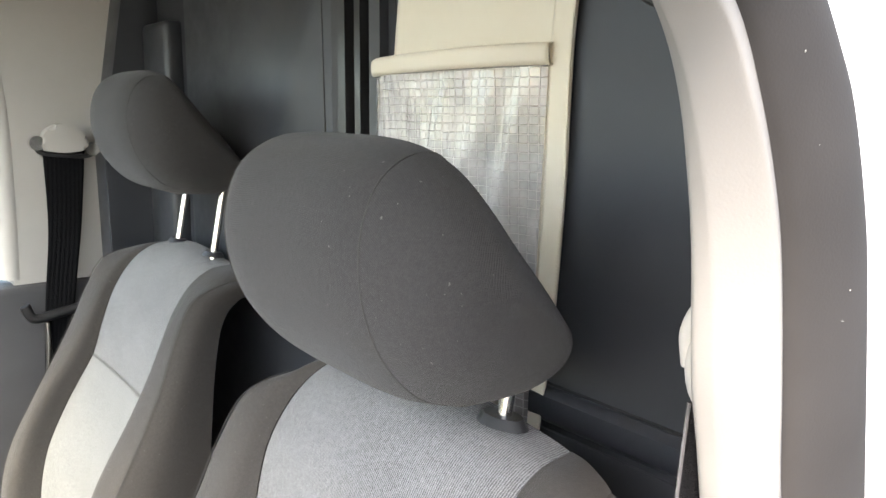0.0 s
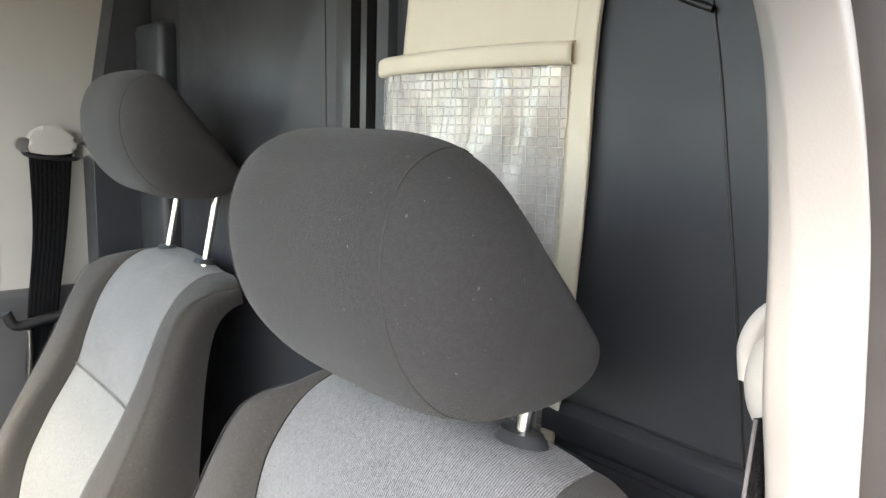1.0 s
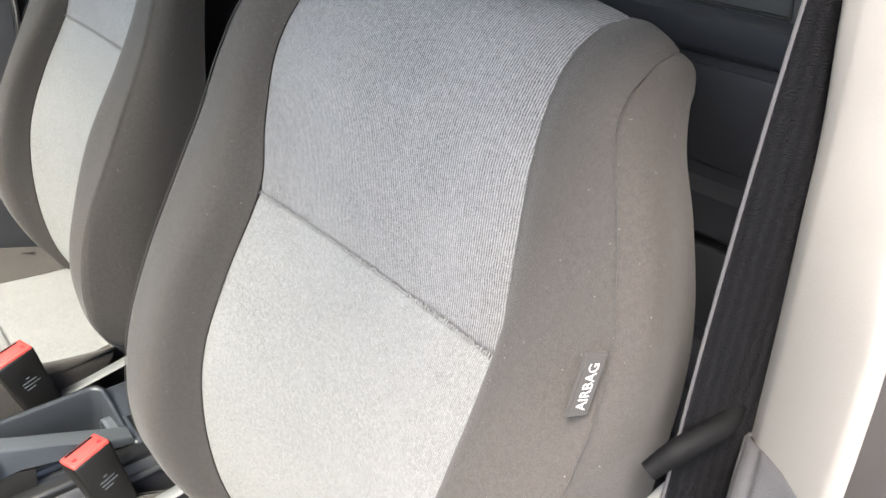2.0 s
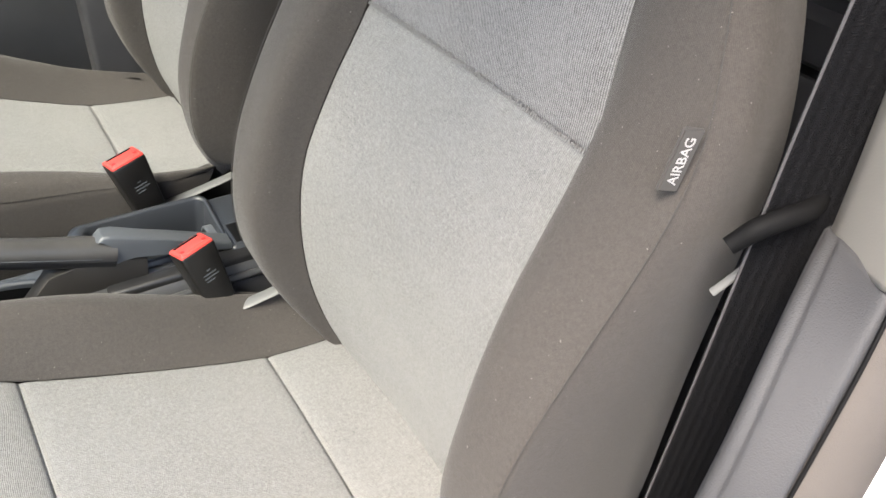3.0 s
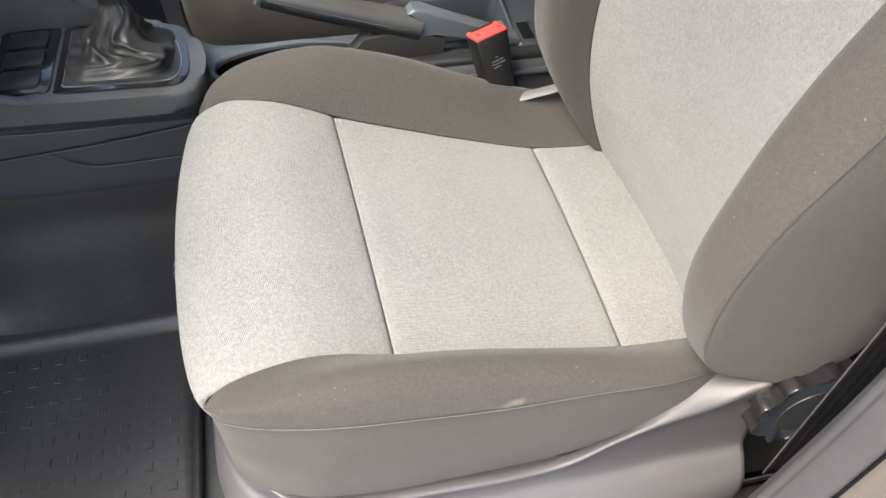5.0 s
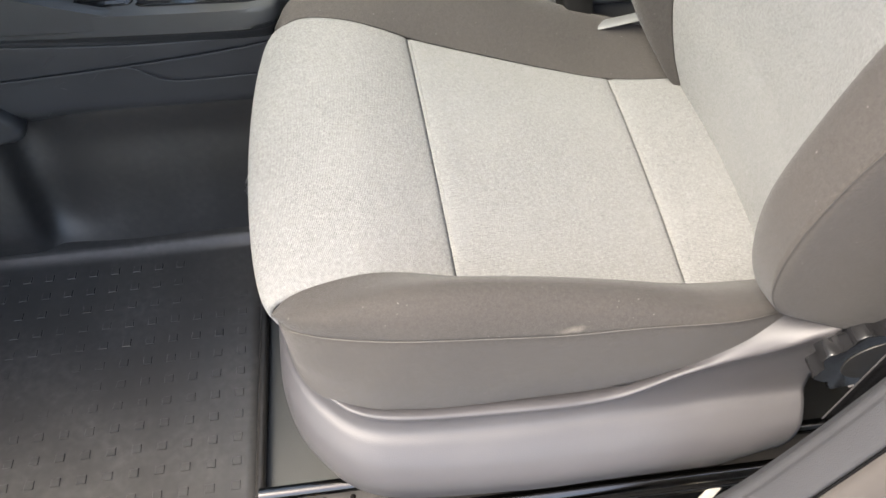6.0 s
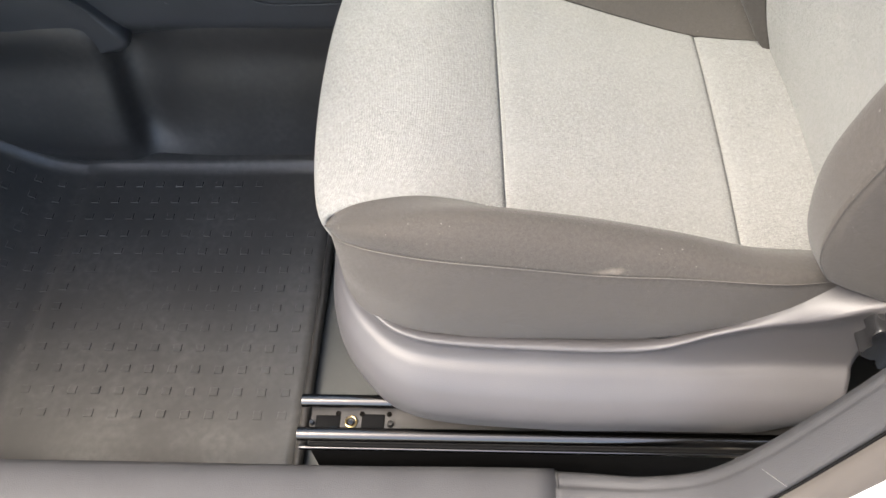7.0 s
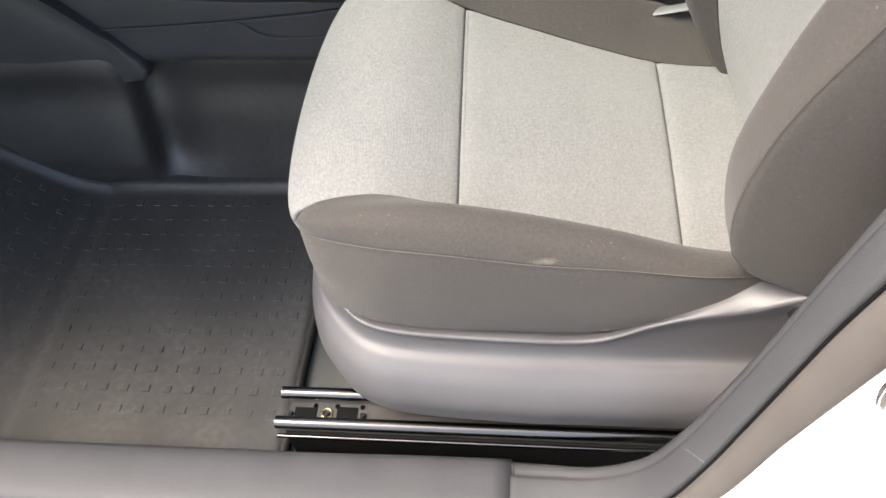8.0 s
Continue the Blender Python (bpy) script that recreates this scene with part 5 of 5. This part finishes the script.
    extrude("cup_floor", [(p[0], p[1]) for p in oval(0.095, 0.036, 0)[:-1]], "z", 0.286, 0.291, BLACK_AND_SHADE, c, "cup holder floor with its shade painted black")
    # storage bin, open at the top
    rings = []
    for ax, ay, bx, by, r, z in ((-0.190, 0.596, 0.016, 0.699, 0.020, 0.280), (-0.174, 0.596, 0.014, 0.698, 0.018, 0.378), (-0.168, 0.598, 0.0125, 0.696, 0.016, 0.388), (-0.154, 0.602, 0.0090, 0.6925, 0.014, 0.390), (-0.147, 0.6045, 0.0060, 0.6895, 0.012, 0.386), (-0.143, 0.607, 0.001, 0.687, 0.012, 0.35), (-0.139, 0.610, -0.004, 0.684, 0.012, 0.308)):
        ring = rounded(ax, ay, bx, by, r, 6)
        rings.append([(x, y, z - (0.016 * (0.70 - y) / 0.10 if z > 0.32 else 0)) for x, y in (*ring, ring[0])])
    sheet("storage_bin", np.array(rings), BIN, c, "dark slate open storage bin", (-0.08, 0.65, 0.2))
    # near-black floor carries the bin's inner shade as colour
    box("bin_floor", (-0.152, 0.611, 0.304), (-0.006, 0.692, 0.311), BLACK_AND_SHADE, c, "", 0)
    box("tray_deck", (-0.150, 0.562, 0.350), (0.10, 0.586, 0.370), BLACK, c, "black tray edge", 0.006)
    box("rear_deck", (0.008, 0.576, 0.33), (0.12, 0.700, 0.374), BIN, c, "", 0.006)
    box("slot_rim", (0.014, 0.580, 0.362), (0.038, 0.630, 0.3755), BIN, c, "", 0.0015)
    # black block stands in for the shade inside the slot
    box("rear_slot", (0.017, 0.584, 0.364), (0.034, 0.626, 0.3762), BLACK_AND_SHADE, c, "", 0.001)
    return c


console()


def gear_lever():
    g = thing("gear_lever", (-0.50, 0.585, 0.42), "black gear lever with rumpled leather boot and worn shiny knob", "gear lever")
    rows = []
    for t, rx, ry in ((0, 0.064, 0.056), (0.04, 0.061, 0.053), (0.09, 0.055, 0.047), (0.16, 0.047, 0.040), (0.27, 0.037, 0.033), (0.42, 0.0285, 0.027), (0.60, 0.0230, 0.0220), (0.76, 0.0180, 0.0175), (0.88, 0.0140, 0.0140), (1.0, 0.0180, 0.0178)):
        cx, cy, z = -0.505 + 0.010 * t, 0.584 + 0.006 * t, 0.4195 + 0.082 * t
        row = []
        for w in np.linspace(0, 2 * math.pi, 65):
            d = Vector((math.cos(w), math.sin(w), 0.0))
            square = (abs(d.x) ** 4 + abs(d.y) ** 4) ** -0.25
            square = 1 + (square - 1) * max(0, 1 - t / 0.3)
            fold = math.exp(-(math.remainder(w + 0.95, 2 * math.pi) / 0.42) ** 2) - 0.7 * math.exp(-(math.remainder(w + 0.15, 2 * math.pi) / 0.30) ** 2)
            twist = w + 3.0 * t
            ridge = 1 - abs(math.sin(1.5 * twist + 0.7 + 1.2 * noise.noise((d.x * 1.5, d.y * 1.5, 2.4 * t))))
            crease = (ridge ** 4 - 0.18) * 0.42 + 0.14 * noise.noise((d.x * 2.2, d.y * 2.2, 4.5 * t + 3))
            k = square * (1 + crease * min(1, t / 0.16) * (1 - 0.75 * t) + 0.34 * fold * math.exp(-((t - 0.20) / 0.11) ** 2))
            sag = 0.010 * noise.noise((d.x * 2.5, d.y * 2.5, 9.0)) * math.sin(math.pi * min(1, t * 1.2)) + 0.006 * max(0, ridge - 0.5) * (t > 0) * (t < 0.5)
            row.append((cx + rx * k * d.x, cy + ry * k * d.y, z + (sag + 0.006 * max(0, fold) * math.exp(-((t - 0.16) / 0.1) ** 2)) * (t > 0) * (t < 1)))
        rows.append(row)
    rows = [[*r[:-1], r[0]] for r in rows]
    sheet("boot", loft(rows, 128, 60), LEATHER, g, "creased black leather boot", (-0.5, 0.584, 0.44))
    tube("collar", [(-0.496, 0.590, 0.496), (-0.4965, 0.590, 0.500), (-0.497, 0.590, 0.506)], [0.0185, 0.0195, 0.0185], BLACK, g, sides=28)
    knob = tube("knob", [(-0.497, 0.590, 0.504), (-0.498, 0.590, 0.520), (-0.500, 0.590, 0.540), (-0.503, 0.590, 0.562), (-0.506, 0.590, 0.582), (-0.508, 0.590, 0.592)], [0.0175, 0.0195, 0.0235, 0.0255, 0.0215, 0.008], material("worn_knob", (0.060, 0.056, 0.053), 0.26, 0.4)[0], g, "shiny worn grey knob", sides=28)
    tube("knob_inlay", [(-0.494, 0.5685, 0.534), (-0.502, 0.5655, 0.548), (-0.516, 0.568, 0.556)], 0.0006, ZINC, knob, "thin chrome inlay line", sides=6)


gear_lever()


def hand_brake():
    h = thing("hand_brake", (-0.1, 0.595, 0.36), "dark grey hand brake lever pulled half up beside the seat", "hand brake")
    y = 0.594
    tube("grip", [(-0.330, y, 0.4805), (-0.327, y, 0.4795), (-0.28, y, 0.462), (-0.22, y, 0.441), (-0.16, y, 0.421), (-0.128, y, 0.411)], [0.0135, 0.0165, 0.0165, 0.016, 0.0172, 0.0172], GRIP, h, "dark grey grip", sides=20)
    tube("grip_underside", [(-0.325, y, 0.473), (-0.22, y, 0.434), (-0.13, y, 0.402)], [0.0145, 0.0148, 0.0155], BLACK, h, "", sides=16)
    tube("push_button", [(-0.350, y, 0.4885), (-0.345, y, 0.4868), (-0.325, y, 0.4795)], [0.0085, 0.0092, 0.0092], KNOB_METAL, h, "dark chrome release button")
    fork = [(-0.146, 0.4335), (-0.138, 0.4400), (-0.126, 0.4385), (-0.068, 0.4120), (0.01, 0.380), (0.015, 0.366), (-0.04, 0.380), (-0.078, 0.393), (-0.108, 0.4035), (-0.122, 0.4035), (-0.138, 0.3965), (-0.143, 0.3935), (-0.134, 0.404), (-0.1275, 0.414), (-0.1265, 0.424), (-0.132, 0.431)]
    extrude("sleeve", fork, "y", y - 0.0135, y + 0.0115, TRAY, h, "slate grey lever sleeve", 0.0035, 3)
    tube("grip_seam", [(-0.320, y - 0.0162, 0.4745), (-0.23, y - 0.0160, 0.4415), (-0.145, y - 0.0165, 0.413)], 0.0009, CONSOLE, h, sides=6)
    tube("grip_collar", [(-0.3310, y, 0.4808), (-0.3285, y, 0.4799)], 0.0169, GRIP_RIM, h, "pale grip rim", sides=24)
    extrude("bracket", [(-0.245, 0.360), (-0.205, 0.404), (-0.15, 0.412), (-0.095, 0.392), (-0.10, 0.345), (-0.22, 0.335)], "y", y - 0.013, y + 0.012, SHROUD, h, "", 0.002)


hand_brake()


def buckle(at, turn, label):
    """A black belt buckle with a red release button on a short stalk."""
    b = thing("belt_buckle", at, label, "belt buckle", "belt buckles")
    m = Matrix.Translation(at) @ turn

    def block(name, lo, hi, mat, bev, lab="", taper=1.0):
        bm = bmesh.new()
        lo, hi = Vector(lo), Vector(hi)
        bmesh.ops.create_cube(bm, size=1, matrix=Matrix.Translation((lo + hi) / 2) @ Matrix.Diagonal((*(hi - lo), 1)))
        for v in bm.verts:
            if v.co.z < (lo.z + hi.z) / 2:
                v.co.x *= taper
        bmesh.ops.bevel(bm, geom=bm.edges[:], offset=bev, segments=3, affect="EDGES", profile=0.5)
        bm.transform(m)
        return part(name, bm, mat, b, lab)
    block("body", (-0.0215, -0.0150, -0.072), (0.0215, 0.0150, 0.0015), BUCKLE, 0.004, "", 0.78)
    block("frame", (-0.0202, -0.0138, -0.004), (0.0202, 0.0138, 0.0034), RED, 0.002, "red button surround")
    block("button", (-0.0165, -0.0112, 0.001), (0.0165, 0.0060, 0.0046), RED, 0.0012, "red release button")
    for k in (-1, 1):
        block("notch", (0.0135 * k - 0.0022, -0.0100, 0.002), (0.0135 * k + 0.0022, -0.0045, 0.0050), DARK_RED, 0.0006, "dark red moulded notch")
    block("slot", (-0.0155, 0.0078, 0.0005), (0.0155, 0.0118, 0.0038), BLACK_AND_SHADE, 0.0008, "dark tongue slot")
    for k, w, o in ((-0.026, 0.004, 0), (-0.0305, 0.016, 0), (-0.0345, 0.018, 0.001), (-0.0385, 0.010, -0.002)):
        block("moulded_mark", (o - w / 2, -0.01545, k - 0.0007), (o + w / 2, -0.0146, k + 0.0007), TRAY, 0.0002, "faint moulded mark")
    block("stalk", (-0.013, -0.008, -0.12), (0.013, 0.008, -0.066), BUCKLE, 0.003)
    block("anchor_bolt", (-0.004, -0.010, -0.094), (0.004, -0.007, -0.086), STEEL, 0.001, "small steel bolt")


buckle((-0.050, 0.542, 0.421), Matrix.Rotation(radians(-12), 4, "X") @ Matrix.Rotation(radians(-12), 4, "Y") @ Matrix.Rotation(radians(14), 4, "Z") @ Matrix.Scale(1.12, 4), "black belt buckle with a red button beside the near seat")
buckle((-0.072, 0.752, 0.434), Matrix.Rotation(radians(-6), 4, "X") @ Matrix.Rotation(radians(-13), 4, "Y") @ Matrix.Rotation(radians(12), 4, "Z") @ Matrix.Scale(1.18, 4), "black belt buckle with a red button beside the far seat")


def stalk_bracket(at, label):
    b = thing("anchor_bracket", at, label, "bracket", "belt anchors")
    x, y, z = at
    tube("strap", [(x - 0.045, y + 0.006, z - 0.012), (x, y, z), (x + 0.055, y - 0.004, z + 0.014)], 0.0085, ANCHOR, b, "pale grey bracket strap", flat=0.3)


stalk_bracket((0.03, 0.497, 0.352), "pale grey belt anchor strap by the cushion")
stalk_bracket((0.02, 0.758, 0.352), "pale grey belt anchor strap by the far cushion")

# ---- document pocket on the bulkhead ----


def wall_pocket():
    w = thing("wall_pocket", (BULK_X, 0.33, 0.9), "cream vinyl wall pocket with a clear woven film front", "wall pocket")
    x = BULK_X - 0.003
    rows = []
    for z, l, r in ((1.300, 0.444, 0.202), (1.217, 0.455, 0.211), (1.10, 0.462, 0.214), (0.98, 0.466, 0.222), (0.885, 0.470, 0.234)):
        rows.append([(x - 0.0015 * math.sin(9 * k), l + (r - l) * k, z + 0.004 * k) for k in np.linspace(0, 1, 9)])
    sheet("backing", loft(rows, 40, 40), VINYL, w, "cream vinyl backing", None, thick=0.002)
    # side band
    band = [[(x - 0.004, r + 0.022, z) for z, l, r in ((1.296, 0, 0.203), (1.217, 0, 0.212), (1.10, 0, 0.214), (0.98, 0, 0.222), (0.885, 0, 0.234))], [(x - 0.005, r - 0.001, z) for z, l, r in ((1.296, 0, 0.203), (1.217, 0, 0.212), (1.10, 0, 0.214), (0.98, 0, 0.222), (0.885, 0, 0.234))]]
    sheet("edge_band", loft(band, 40, 6), VINYL, w, "", None, thick=0.0015)
    # clear front, creased, bulging away from the backing
    g = []
    for v in np.linspace(0, 1, 90):
        z = 1.212 - 0.325 * v
        row = []
        for u in np.linspace(0, 1, 90):
            l, r = 0.482 - 0.008 * v, 0.234 + 0.012 * v
            bulge = 0.022 * math.sin(math.pi * u) ** 0.6 * (1 - 0.55 * v)
            fold = 0.010 * noise.noise((u * 3.0 + v * 1.2, v * 1.4, 3.1)) + (0.003 + 0.006 * u * u) * noise.noise((u * 10 + 3 * v, v * 3, 7)) + 0.0018 * noise.noise((u * 26, v * 5, 1))
            row.append((x - 0.005 - bulge - fold * math.sin(math.pi * u) ** 0.4, l + (r - l) * u, z))
        g.append(row)
    sheet("clear_front", g, FILM, w, "clear creased film with a thread grid")
    lip = []
    for dz, dx in ((0.006, -0.001), (0.005, 0.003), (-0.002, 0.004), (-0.0095, 0.003), (-0.010, -0.001)):
        lip.append([(x - 0.006 - 0.022 * math.sin(math.pi * min(1, u)) ** 0.6 - dx, 0.484 - 0.254 * u, 1.212 + dz + 0.003 * u) for u in np.linspace(0, 1, 12)])
    sheet("pocket_lip", loft(lip, 60, 12), VINYL, w, "cream folded pocket lip", None, thick=0.001)
    for y, z, rad in ((0.428, 1.289, 0.0105), (0.221, 1.287, 0.0125)):
        bm = bmesh.new()
        bmesh.ops.create_cone(bm, cap_ends=True, segments=32, radius1=rad, radius2=rad * 0.93, depth=0.003, matrix=Matrix.Translation((x - 0.004, y, z)) @ Matrix.Rotation(radians(-90), 4, "Y"))
        g = part("washer", bm, ZINC, w, "dull zinc washer")
        bm = bmesh.new()
        bmesh.ops.create_uvsphere(bm, u_segments=18, v_segments=10, radius=rad * 0.45, matrix=Matrix.Translation((x - 0.006, y, z)) @ Matrix.Diagonal((0.7, 1, 1, 1)))
        part("screw_head", bm, ZINC, g)


wall_pocket()
